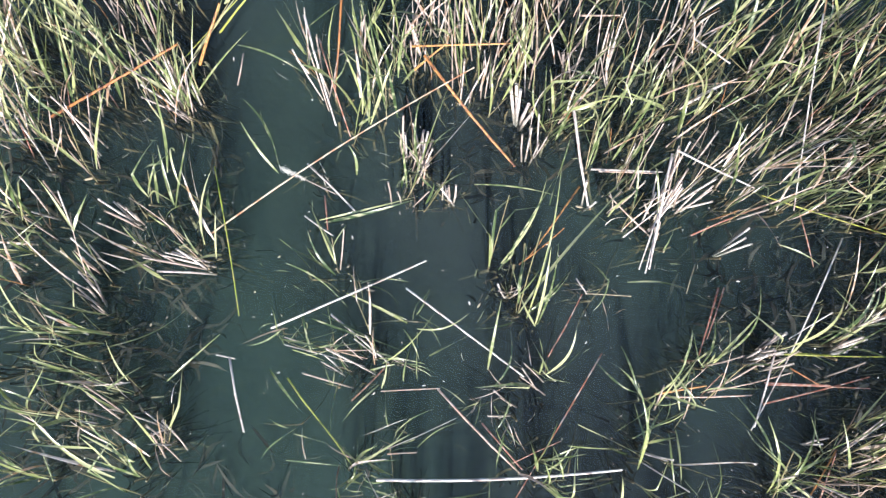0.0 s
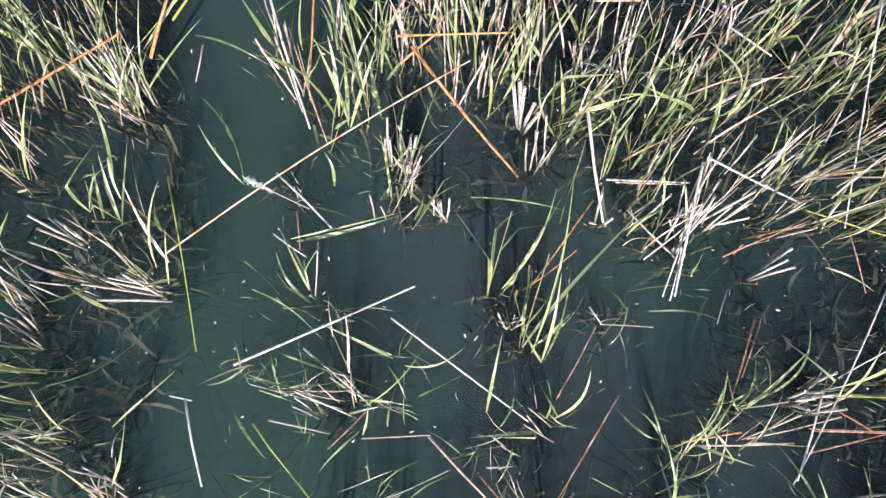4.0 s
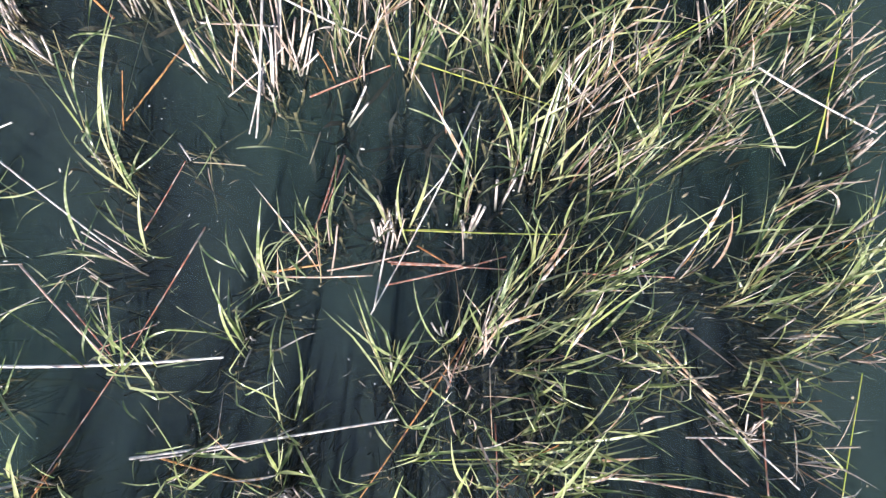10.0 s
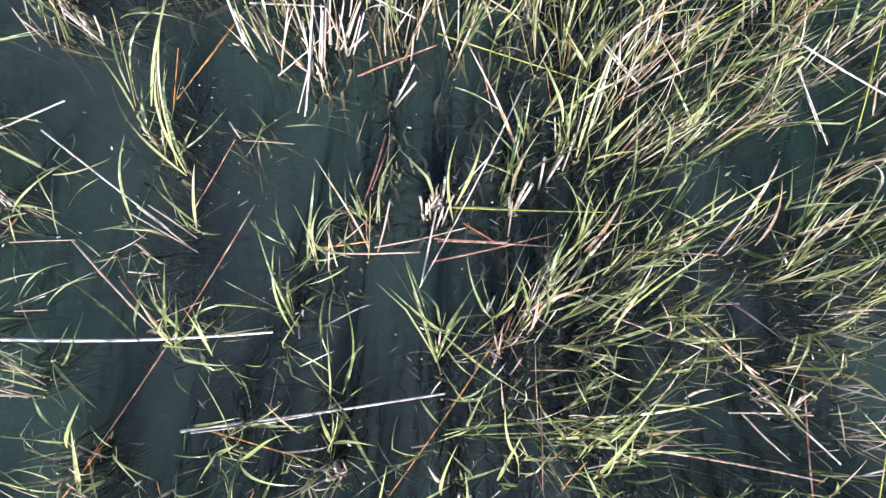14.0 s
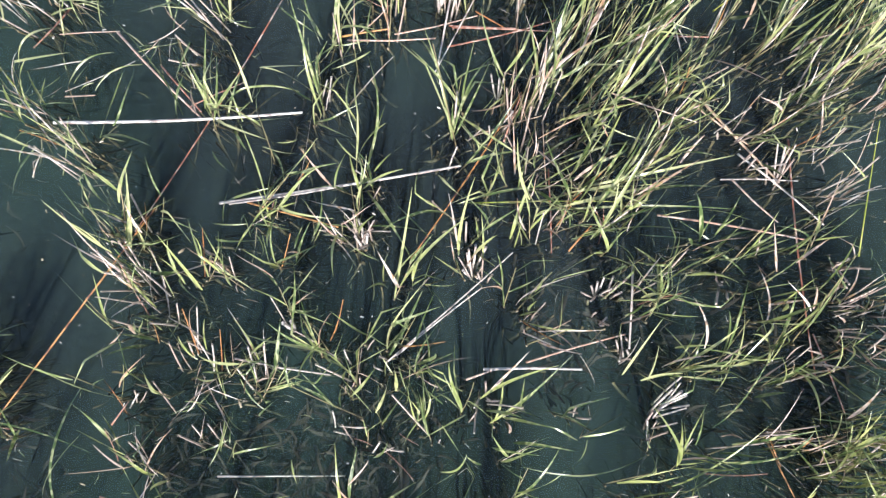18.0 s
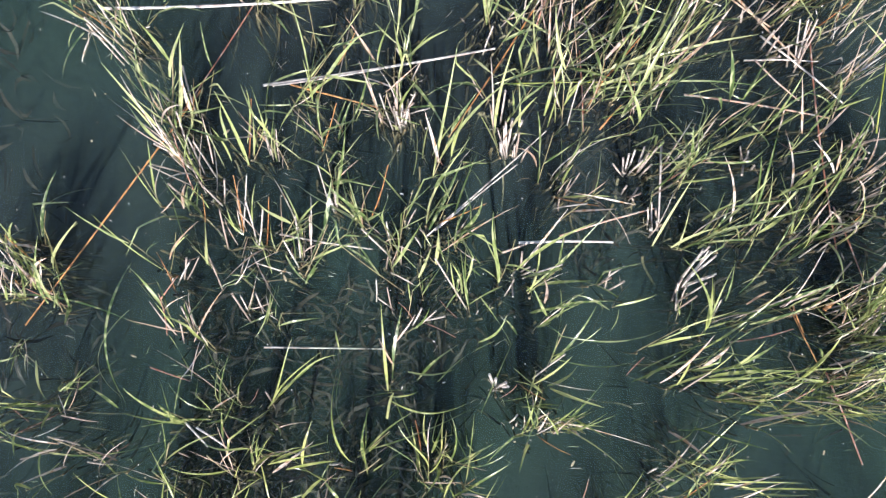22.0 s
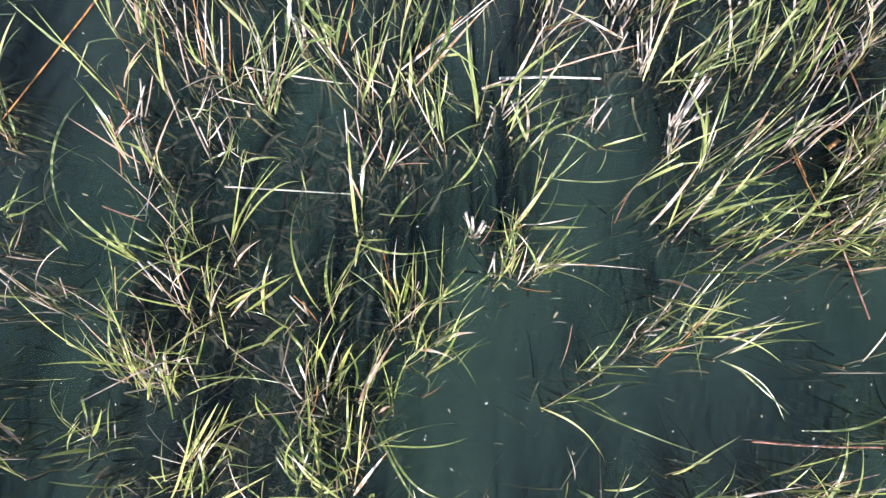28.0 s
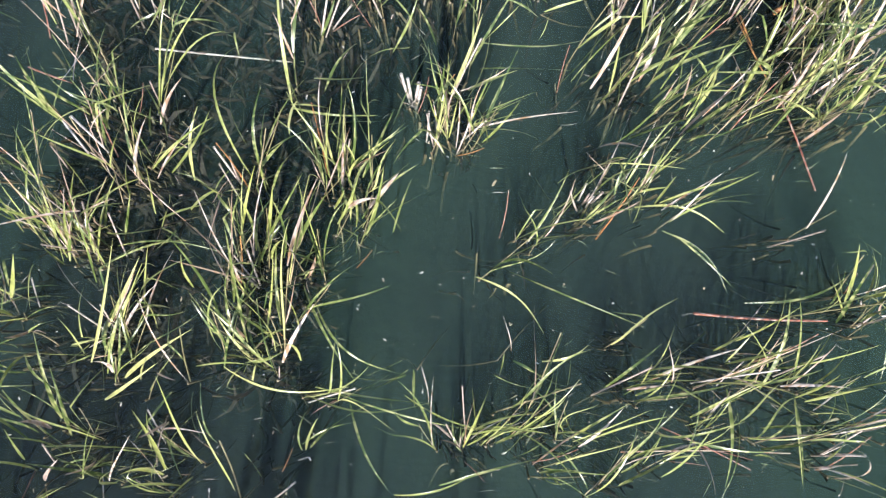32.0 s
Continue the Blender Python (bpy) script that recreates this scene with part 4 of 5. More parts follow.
tuft(3.74, -3.46, 0.01, 0.14, "g", 7)
tuft(3.99, -3.59, -0.06, 0.13, "g", 9)
tuft(0.39, -4.78, 0.37, 0.42, "g", 6)
tuft(1.06, -4.75, -0.01, 0.36, "g", 6)
tuft(1.29, -4.81, 0.10, 0.40, "g", 7)
tangle(-0.14, -4.46, 8)
tangle(0.93, -3.94, 9)
tangle(0.64, -4.11, 6)
long_leaf(1.09, -3.85, 1.04, -3.13, 0.4)
long_leaf(-0.93, -4.14, -0.21, -4.21, 0.03)
long_leaf(-1.00, -3.67, 0.11, -3.68, 0.03)
long_leaf(0.38, -4.30, 1.00, -4.22, 0.03)
long_leaf(1.29, -3.49, 1.74, -3.52, 0.1)
long_leaf(-0.20, -2.69, -0.22, -3.52, 0.2)
long_leaf(2.26, -4.36, 2.61, -4.65, 0.03)
long_leaf(3.30, -4.14, 3.59, -4.40, 0.03)
long_leaf(-0.33, -4.75, 0.29, -4.78, 0.03)
stem(3.830, -3.359, 0.012, 4.028, -3.894, 0.012, "r", 0.014)
stem(-0.086, -3.290, 0.012, 0.144, -3.372, 0.012, "r", 0.012)
stem(3.385, -4.536, 0.012, 4.085, -4.568, 0.012, "r", 0.019)
stem(3.643, -2.965, 0.012, 3.705, -3.129, 0.012, "o", 0.014)
stem(0.150, -3.586, 0.1, 0.250, -3.747, 0.02, "w", 0.016)
stem(-0.026, -2.896, 0.012, 0.070, -2.763, 0.012, "r", 0.012)

tuft(0.42, -4.64, 0.22, 0.34, "g", 6)
tuft(0.36, -4.67, 0.18, 0.25, "m", 4)
tuft(0.83, -4.90, 0.13, 0.29, "g", 3)
tuft(1.02, -4.41, 0.27, 0.23, "g", 6)
tuft(1.14, -4.67, 0.05, 0.15, "m", 5)
tuft(1.37, -4.44, 0.01, 0.21, "g", 7)
tuft(1.32, -4.55, 0.32, 0.18, "g", 4)
tuft(1.26, -4.90, 0.10, 0.34, "g", 3)
tuft(1.38, -4.99, 0.35, 0.25, "g", 4)
tuft(1.44, -5.07, 0.49, 0.20, "g", 4)
tuft(0.37, -4.96, 0.35, 0.35, "g", 7)
tuft(0.17, -5.21, 0.02, 0.39, "g", 5)
tuft(0.35, -5.30, 0.07, 0.21, "g", 9)
tuft(0.52, -5.39, 0.16, 0.37, "g", 5)
tuft(0.75, -5.41, -0.00, 0.32, "g", 8)
tuft(1.21, -5.44, 0.26, 0.45, "g", 4)
tuft(2.19, -5.25, -0.07, 0.31, "m", 5, 0.4)
tuft(2.22, -5.22, 0.16, 0.34, "g", 5, 0.4)
tuft(2.28, -5.25, 0.25, 0.14, "g", 6, 0.4)
tuft(2.57, -5.33, 0.22, 0.20, "g", 6, 0.4)
tuft(2.72, -5.22, 0.18, 0.18, "g", 5, 0.4)
tuft(2.98, -5.42, 0.17, 0.28, "g", 7, 0.4)
tuft(3.15, -5.33, 0.25, 0.22, "g", 8, 0.4)
tuft(2.51, -5.19, 0.18, 0.36, "g", 4, 0.4)
tuft(2.60, -5.02, 0.19, 0.39, "g", 3, 0.4)
tuft(2.95, -4.96, 0.20, 0.23, "g", 5, 0.4)
tuft(3.10, -4.90, 0.24, 0.22, "g", 6, 0.4)
tuft(3.51, -4.79, 0.16, 0.18, "g", 5, 0.4)
tuft(3.74, -4.90, -0.07, 0.33, "g", 3, 0.4)
tuft(3.60, -4.90, 0.10, 0.15, "g", 6, 0.4)
tuft(3.83, -4.93, 0.15, 0.18, "g", 7, 0.4)
tuft(3.95, -5.02, 0.13, 0.16, "g", 8, 0.4)
tuft(3.42, -5.13, 0.12, 0.20, "g", 6, 0.4)
tuft(3.68, -5.25, 0.11, 0.19, "g", 8, 0.4)
tuft(4.03, -5.31, 0.07, 0.19, "m", 8, 0.4)
tuft(4.24, -5.13, -0.01, 0.17, "g", 8, 0.4)
tuft(4.19, -4.55, -0.14, 0.11, "g", 9)
tuft(3.85, -4.20, 0.10, 0.15, "g", 2)
tuft(-0.10, -4.55, 0.19, 0.18, "g", 8)
tangle(1.96, -4.84, 5)
tangle(0.31, -4.78, 6)
tangle(2.37, -4.79, 4)
tangle(1.12, -4.79, 6)
tangle(2.74, -5.19, 6)
long_leaf(0.06, -5.24, 0.75, -5.27, 0.1)
long_leaf(0.83, -4.83, 1.35, -4.89, 0.1)
long_leaf(1.38, -4.96, 2.05, -5.00, 0.12)
long_leaf(1.90, -4.97, 2.40, -5.15, 0.1)
long_leaf(1.43, -4.49, 1.87, -4.86, 0.15)
long_leaf(1.37, -4.41, 1.64, -4.90, 0.15)
long_leaf(2.43, -4.33, 3.13, -4.61, 0.05)
long_leaf(3.08, -3.99, 3.55, -4.12, 0.05)
long_leaf(-0.15, -4.96, 0.18, -5.24, 0.03)
long_leaf(0.35, -4.15, 0.79, -4.09, 0.2)
long_leaf(3.57, -4.90, 3.52, -5.48, 0.1)
long_leaf(3.89, -4.93, 3.94, -5.48, 0.1)
long_leaf(1.61, -4.96, 1.82, -5.45, 0.1)
stem(3.208, -5.116, 0.012, 3.672, -5.332, 0.012, "r", 0.008)
stem(0.252, -3.592, 0.2, 0.369, -3.745, 0.05, "w", 0.015)
stem(3.007, -5.248, 0, 3.885, -5.249, 0, "t", 0.011)

tuft(2.51, 0.86, 0.01, 0.06, "m", 9)
tuft(2.57, 0.56, 0.05, 0.14, "g", 10)
tuft(2.69, 0.71, 0.06, 0.09, "g", 10)
tuft(2.72, 0.38, 0.05, 0.14, "g", 10)
tuft(2.87, 0.50, 0.05, 0.10, "g", 10)
tuft(2.93, 0.80, 0.04, 0.07, "g", 10)
tuft(3.11, 0.71, 0.04, 0.06, "g", 10)
tuft(2.51, 0.28, 0.04, 0.13, "g", 8)
tuft(3.29, 0.93, 0.03, -0.02, "g", 9)
tuft(3.59, 0.99, -0.06, 0.02, "g", 8)
tuft(3.53, 0.57, -0.10, 0.09, "m", 8)
tuft(3.20, 0.47, 0.02, 0.08, "m", 6)
tuft(3.77, 0.57, -0.09, 0.09, "g", 9)
tuft(3.65, 0.39, -0.05, 0.06, "g", 8)
tuft(3.92, 0.81, -0.14, 0.05, "g", 8)
tuft(2.84, 0.23, 0.03, 0.09, "m", 8)
tuft(2.33, 0.79, 0.02, 0.07, "m", 8)
tuft(2.45, -0.04, -0.01, 0.16, "g", 4)
tuft(2.22, -0.28, 0.03, 0.20, "g", 2)
stem(0.900, 0.582, 0.05, 1.237, 0.571, 0.05, "p", 0.011)
stem(2.686, 0.330, 0.2, 2.892, 0.170, 0.1, "w", 0.013)
stem(3.667, 0.235, 0.2, 3.875, -0.060, 0.03, "w", 0.011)
stem(1.923, -0.477, 0.012, 2.275, -0.482, 0.012, "y", 0.017)
stem(3.360, -0.564, 0.02, 3.603, -0.394, 0.2, "y", 0.015)
stem(3.137, 0.689, 0.2, 3.292, 0.688, 0.2, "w", 0.013)
stem(3.128, -0.597, 0.012, 3.215, -0.742, 0.012, "w", 0.011)

tuft(3.22, -1.07, 0.01, 0.05, "g", 8)
tuft(3.44, -1.27, -0.03, 0.07, "m", 7)
tuft(3.11, -1.34, 0.02, 0.06, "g", 7)
tuft(3.68, -1.21, -0.03, 0.04, "g", 7)
tuft(3.94, -1.07, -0.10, -0.01, "m", 8)
tuft(3.87, -1.41, -0.09, 0.07, "m", 8)
tuft(4.03, -1.61, -0.12, 0.07, "m", 8)
tuft(3.54, -1.47, -0.04, 0.11, "d", 5, 0.45)
tuft(3.26, -2.00, 0.02, 0.12, "g", 7)
tuft(3.53, -1.97, -0.01, 0.15, "g", 7)
tuft(3.79, -1.90, -0.05, 0.11, "g", 8)
tuft(3.58, -2.26, -0.02, 0.22, "g", 5)

tuft(1.70, -2.97, 0.00, 0.21, "g", 3, 0.4)
tuft(2.53, -2.83, -0.03, 0.11, "d", 5, 0.45)
tuft(2.06, -2.76, -0.01, 0.11, "d", 5, 0.45)
tuft(2.86, -2.52, -0.09, 0.08, "d", 6, 0.45)
tuft(3.00, -2.97, -0.03, 0.22, "d", 6, 0.45)
tuft(2.71, -2.37, -0.06, -0.02, "d", 5, 0.45)
tuft(4.18, -3.17, -0.06, 0.25, "g", 8)
tuft(4.12, -3.03, -0.07, 0.15, "g", 8)
tuft(4.38, -3.32, -0.12, 0.10, "m", 10)
tuft(4.14, -3.38, -0.06, 0.08, "m", 5)
tuft(3.85, -3.38, -0.01, 0.13, "m", 5)
tuft(4.23, -4.51, -0.15, 0.22, "g", 7)
tuft(0.09, -4.13, 0.23, 0.18, "g", 7)
tuft(0.29, -4.25, 0.15, 0.22, "m", 7)
long_leaf(0.41, -4.22, 0.96, -4.25, 0.05)
long_leaf(3.65, -4.48, 4.26, -4.28, 0.05)
long_leaf(3.22, -4.11, 3.56, -4.43, 0.03)
stem(3.775, -2.987, 0.1, 3.834, -2.944, 0.1, "o", 0.034)

tuft(1.53, -0.53, -0.07, 0.23, "g", 3, 0.4)
tuft(1.42, -0.56, -0.10, 0.16, "g", 3, 0.3)
tuft(1.22, -0.76, 0.04, 0.15, "g", 3, 0.3)
tangle(1.40, -0.73, 7)
tuft(1.88, -0.49, -0.03, 0.12, "d", 3, 0.2)
tuft(1.95, -0.46, 0.10, 0.25, "g", 2)

tuft(4.25, -2.49, -0.14, 0.06, "m", 7)
tuft(4.43, -2.67, -0.17, 0.09, "g", 9)
tuft(4.08, -2.37, -0.11, 0.04, "m", 6)
tuft(4.32, -2.31, -0.13, 0.03, "m", 8)
tuft(3.95, -2.55, -0.12, 0.07, "m", 5)

long_leaf(-1.21, 1.33, -0.82, 1.17, 0.05)
tuft(-0.71, 0.55, -0.02, 0.07, "d", 5, 0.08)
long_leaf(-0.72, 0.30, -0.15, 0.44, 0.05)
stem(-0.807, 0.326, 0.012, -0.638, 0.209, 0.012, "w", 0.012)
long_leaf(-0.79, 0.14, -0.62, 0.01, 0.02)
tuft(-0.64, 0.01, 0.03, 0.25, "g", 3, 0.3)
tangle(-0.49, -0.06, 4)
long_leaf(-0.35, -0.53, -0.05, -0.24, 0.1)
long_leaf(-0.15, -0.33, 0.15, -0.24, 0.05)
long_leaf(-0.23, -0.63, -0.18, -0.40, 0.15)
long_leaf(0.41, -0.29, 0.19, -0.33, 0.05)
long_leaf(0.29, -0.66, 0.39, -0.33, 0.1)
tangle(-0.75, -0.46, 7)
tangle(-0.62, -0.46, 4)
long_leaf(-0.28, -0.93, -0.05, -0.79, 0.03)
long_leaf(-0.15, -1.01, 0.12, -0.86, 0.03)
tangle(-0.31, -0.99, 4)
long_leaf(0.79, -0.46, 0.56, -0.63, 0.06)
long_leaf(0.59, -1.09, 0.86, -0.99, 0.05)
long_leaf(0.69, -1.19, 0.59, -0.93, 0.08)
long_leaf(1.09, -0.96, 1.43, -0.79, 0.06)
long_leaf(1.07, -0.06, 1.54, -0.17, 0.03)
stem(1.492, 0.044, -0.05, 1.438, -0.127, -0.05, "t", 0.012)
stem(1.634, -0.090, 0.012, 1.529, -0.391, 0.012, "r", 0.012)
tangle(0.93, -0.09, 3)

tuft(0.44, -0.22, 0.09, 0.51, "g", 2)
tuft(0.39, -0.14, 0.02, 0.08, "d", 5, 0.15)
long_leaf(0.18, 0.51, 0.99, 0.27, 0.2)
stem(0.773, -0.037, 0.012, 0.835, -0.127, 0.012, "w", 0.013)
stem(1.225, 0.336, 0.1, 1.135, 0.011, 0.02, "w", 0.013)
stem(1.035, 0.199, 0.05, 1.340, 0.456, 0.1, "w", 0.011)
long_leaf(0.72, -1.00, 1.02, -1.02, 0.05)
long_leaf(1.03, -0.43, 1.13, -0.75, 0.1)
long_leaf(1.30, -0.93, 1.34, -1.29, 0.08)
long_leaf(1.50, -1.20, 1.32, -1.49, 0.06)
long_leaf(1.22, -1.29, 1.41, -1.46, 0.04)
long_leaf(0.52, -1.36, 0.60, -1.46, 0.02)

long_leaf(-0.76, -0.27, -0.35, -0.41, 0.03)
long_leaf(-0.70, -0.24, -0.20, -0.47, 0.03)
long_leaf(-0.64, -0.39, -0.51, -0.62, 0.08)
long_leaf(-0.37, -0.50, -0.11, -0.53, 0.03)
long_leaf(-0.93, -0.39, -0.57, -0.50, 0.03)
long_leaf(-0.87, -0.45, -0.54, -0.59, 0.03)
stem(-0.918, -0.376, 0.012, -0.597, -0.474, 0.012, "w", 0.008)
stem(-0.917, -0.420, 0.012, -0.451, -0.545, 0.012, "w", 0.008)
long_leaf(-0.23, -0.33, -0.14, -0.50, 0.04)
tuft(-0.40, -0.53, -0.12, 0.23, "m", 6, 0.25)
tuft(-0.54, -0.59, -0.13, 0.16, "m", 7, 0.25)
long_leaf(-0.91, 0.05, -0.55, -0.21, 0.05)
long_leaf(-0.95, 0.19, -0.77, 0.02, 0.05)
stem(-0.360, -0.688, 0.012, -0.014, -0.671, 0.012, "p", 0.008)
stem(-0.321, -1.046, 0.012, -0.149, -1.038, 0.012, "p", 0.011)
stem(-0.322, -1.017, 0.012, 0.076, -0.842, 0.012, "w", 0.006)
long_leaf(-0.57, -1.42, -0.35, -1.22, 0.1)
tangle(-0.46, -1.28, 4)
tangle(-0.26, -1.39, 4)
long_leaf(-0.90, -1.08, -0.53, -1.12, 0.03)
tangle(-0.82, -0.88, 4)
long_leaf(-0.37, -0.65, -0.59, -0.88, 0.1)
tuft(1.27, 0.42, 0.02, 0.40, "d", 6, 0.45)
tuft(1.23, 0.19, -0.02, 0.13, "d", 7, 0.25)
tuft(0.51, 0.68, -0.02, 0.23, "d", 6, 0.45)
tuft(2.37, 0.58, -0.04, 0.09, "d", 6, 0.45)
tuft(-0.14, 0.59, 0.04, 0.11, "d", 6, 0.45)
tuft(0.04, 0.41, -0.01, 0.21, "d", 6, 0.45)

tuft(-1.53, 0.98, -0.12, 0.42, "d", 7, 0.45)
tuft(-1.58, 0.93, -0.08, 0.31, "m", 7)
tuft(-2.30, 1.08, 0.05, 0.22, "g", 8)
tuft(-2.51, 1.36, 0.14, 0.18, "g", 7)
tuft(-2.03, 1.33, 0.04, 0.21, "g", 8)
tuft(-1.69, 1.36, 0.02, 0.30, "m", 7)
tuft(-1.85, 1.09, 0.02, 0.28, "g", 7)
tuft(-1.50, 1.26, 0.51, 0.26, "g", 4)
stem(-1.496, 1.246, 0.05, -0.962, 1.656, 0.3, "y", 0.012)
tuft(-2.50, 0.77, 0.17, 0.08, "g", 5)
tuft(0.75, 1.17, -0.03, 0.06, "d", 6, 0.45)
tuft(1.34, 1.17, -0.10, -0.00, "d", 6, 0.45)
tuft(1.51, 1.38, -0.15, -0.02, "d", 6, 0.45)
tuft(1.82, 1.17, -0.06, 0.12, "d", 6, 0.45)
tuft(2.10, 1.17, -0.10, 0.06, "d", 6, 0.45)
long_leaf(-1.60, 0.26, -1.74, 0.40, 0.1)
long_leaf(-1.60, 0.26, -1.47, 0.40, 0.1)

tuft(0.79, -2.67, -0.04, 0.34, "m", 5, 0.35)
tangle(0.46, -2.54, 6)
tangle(0.59, -2.67, 6)
tuft(0.98, -2.32, 0.03, 0.27, "g", 4, 0.4)
tuft(1.14, -2.51, -0.07, 0.30, "g", 4, 0.4)
tuft(0.46, -2.51, 0.00, 0.27, "m", 5, 0.4)
tangle(1.30, -2.61, 6)
tangle(1.56, -2.58, 6)
tuft(1.56, -2.58, 0.33, 0.35, "g", 5)
stem(1.563, -2.514, 0.012, 2.051, -2.127, 0.012, "w", 0.012)
long_leaf(1.01, -3.33, 1.06, -3.69, 0.1)
long_leaf(1.40, -3.33, 1.67, -3.32, 0.03)
long_leaf(0.98, -3.09, 1.01, -3.22, 0.03)

tuft(1.79, -2.97, -0.17, 0.29, "g", 3, 0.4)
tangle(1.72, -2.84, 4)
long_leaf(1.95, -2.84, 1.72, -2.97, 0.05)
long_leaf(1.82, -2.90, 2.00, -3.18, 0.05)
long_leaf(2.27, -3.13, 3.01, -3.04, 0.05)

long_leaf(0.97, -4.83, 1.61, -4.93, 0.1)
long_leaf(1.44, -4.93, 2.05, -5.01, 0.1)
long_leaf(1.55, -4.96, 2.40, -5.16, 0.12)
long_leaf(0.82, -4.96, 0.86, -5.19, 0.1)
long_leaf(0.71, -4.96, 0.52, -5.22, 0.05)
long_leaf(0.08, -5.26, 0.63, -5.26, 0.08)
long_leaf(0.12, -5.29, 0.86, -5.30, 0.08)
long_leaf(1.38, -5.25, 1.44, -4.99, 0.08)
long_leaf(1.38, -5.22, 1.70, -5.10, 0.04)
long_leaf(2.08, -5.42, 2.60, -5.28, 0.06)
long_leaf(1.85, -5.47, 2.28, -5.35, 0.06)
long_leaf(2.19, -5.25, 2.15, -5.02, 0.1)
tangle(0.41, -5.33, 4)
long_leaf(1.03, -4.67, 0.97, -4.32, 0.15)
long_leaf(1.01, -4.55, 1.20, -4.14, 0.25)
long_leaf(1.37, -4.38, 1.66, -4.14, 0.1)
long_leaf(-0.02, -4.32, 0.00, -4.64, 0.1)
long_leaf(-0.18, -4.73, 0.07, -4.66, 0.04)
long_leaf(-0.04, -4.78, 0.14, -4.96, 0.05)
long_leaf(0.19, -4.73, 0.44, -4.67, 0.05)
long_leaf(1.09, -5.27, 1.18, -5.39, 0.03)
long_leaf(2.72, -5.07, 2.48, -5.19, 0.04)
long_leaf(2.60, -4.79, 2.87, -4.67, 0.06)
tuft(3.32, -3.64, 0.11, 0.19, "g", 5)
tuft(3.62, -3.54, 0.12, 0.20, "g", 5)
tuft(3.98, -3.39, 0.03, 0.12, "g", 5)
tuft(2.90, -3.73, 0.16, 0.10, "g", 5)
tuft(2.10, -3.70, 0.09, 0.14, "m", 5)
tuft(1.02, -3.91, 0.02, 0.18, "m", 2)

tuft(4.05, -0.25, -0.10, 0.04, "m", 7)
tuft(4.21, 0.17, -0.18, 0.02, "m", 6)
tuft(3.60, -0.01, -0.05, 0.13, "m", 6)
stem(4.171, 0.352, 0.012, 4.061, -0.117, 0.012, "y", 0.011)
long_leaf(1.70, -0.72, 1.88, -1.28, 0.15)
long_leaf(1.88, -1.28, 2.16, -0.78, 0.2)
long_leaf(1.34, -0.91, 1.37, -1.23, 0.08)
long_leaf(0.88, -0.52, 1.13, -0.70, 0.1)
long_leaf(0.78, -0.88, 1.14, -1.06, 0.1)
long_leaf(2.12, -1.66, 2.71, -1.54, 0.05)
long_leaf(2.42, -1.43, 2.92, -1.32, 0.08)

tuft(4.26, -0.48, -0.09, 0.17, "g", 8)
tuft(4.31, -0.72, -0.10, 0.18, "g", 8)
tuft(4.07, -0.78, -0.01, 0.14, "g", 6)
tuft(4.27, 0.34, -0.12, 0.12, "m", 6)
tuft(4.31, -0.90, -0.10, 0.14, "m", 6)

tuft(1.55, -3.88, 0.04, 0.40, "g", 4)
long_leaf(1.11, -3.78, 1.77, -3.55, 0.2)
tuft(1.16, -4.28, 0.16, 0.56, "g", 3)
long_leaf(1.57, -3.39, 1.90, -3.16, 0.1)
tuft(1.31, -3.42, -0.04, 0.42, "g", 4)
tuft(1.44, -3.09, 0.17, 0.18, "m", 4)

tuft(0.25, -3.19, 0.18, 0.20, "g", 4)
tuft(0.09, -3.54, 0.18, 0.20, "g", 4)
tuft(0.55, -3.63, 0.20, 0.20, "g", 4)
tuft(0.50, -3.89, 0.15, 0.24, "g", 4)
tuft(0.04, -3.86, 0.20, 0.22, "g", 4)
tuft(0.76, -2.74, 0.20, 0.24, "g", 7)
tuft(4.00, -3.17, -0.03, 0.19, "g", 8)
tuft(4.14, -3.23, -0.06, 0.20, "g", 8)
tuft(4.26, -3.08, -0.14, 0.17, "g", 8)
tuft(3.94, -2.97, -0.02, 0.18, "g", 8)
tuft(4.12, -2.93, -0.05, 0.18, "g", 8)
tuft(4.22, -3.52, -0.07, 0.15, "g", 8)
tuft(3.99, -3.50, -0.01, 0.18, "g", 8)

lone_leaf(1.88, -1.29, 1.73, -0.77, 0.30)
lone_leaf(1.88, -1.29, 2.13, -0.80, 0.30)
lone_leaf(1.88, -1.28, 1.87, -1.14, 0.15)
lone_leaf(1.92, -1.15, 2.35, -1.45, 0.03)
lone_leaf(1.39, -1.46, 1.43, -0.90, 0.30)
lone_leaf(1.40, -1.41, 1.53, -1.11, 0.20)
lone_leaf(1.43, -1.47, 1.61, -1.34, 0.10)
lone_leaf(1.39, -1.58, 1.65, -1.97, 0.04)
lone_leaf(1.36, -1.58, 1.33, -1.84, 0.04)
lone_leaf(1.42, -1.78, 1.91, -1.89, 0.05)
lone_leaf(1.13, -1.15, 1.10, -0.70, 0.30)
lone_leaf(1.14, -1.11, 1.02, -0.58, 0.35)
lone_leaf(1.19, -0.75, 1.30, -0.35, 0.35)
lone_leaf(1.25, -0.78, 1.37, -0.44, 0.30)
lone_leaf(1.18, -1.00, 1.32, -0.93, 0.10)
lone_leaf(1.07, -1.06, 0.87, -0.90, 0.10)
lone_leaf(1.51, -0.55, 1.43, -0.22, 0.35)
lone_leaf(1.52, -0.55, 1.65, -0.07, 0.40)
lone_leaf(1.57, -0.55, 1.70, -0.22, 0.30)
lone_leaf(1.48, -0.52, 1.51, -0.34, 0.30)
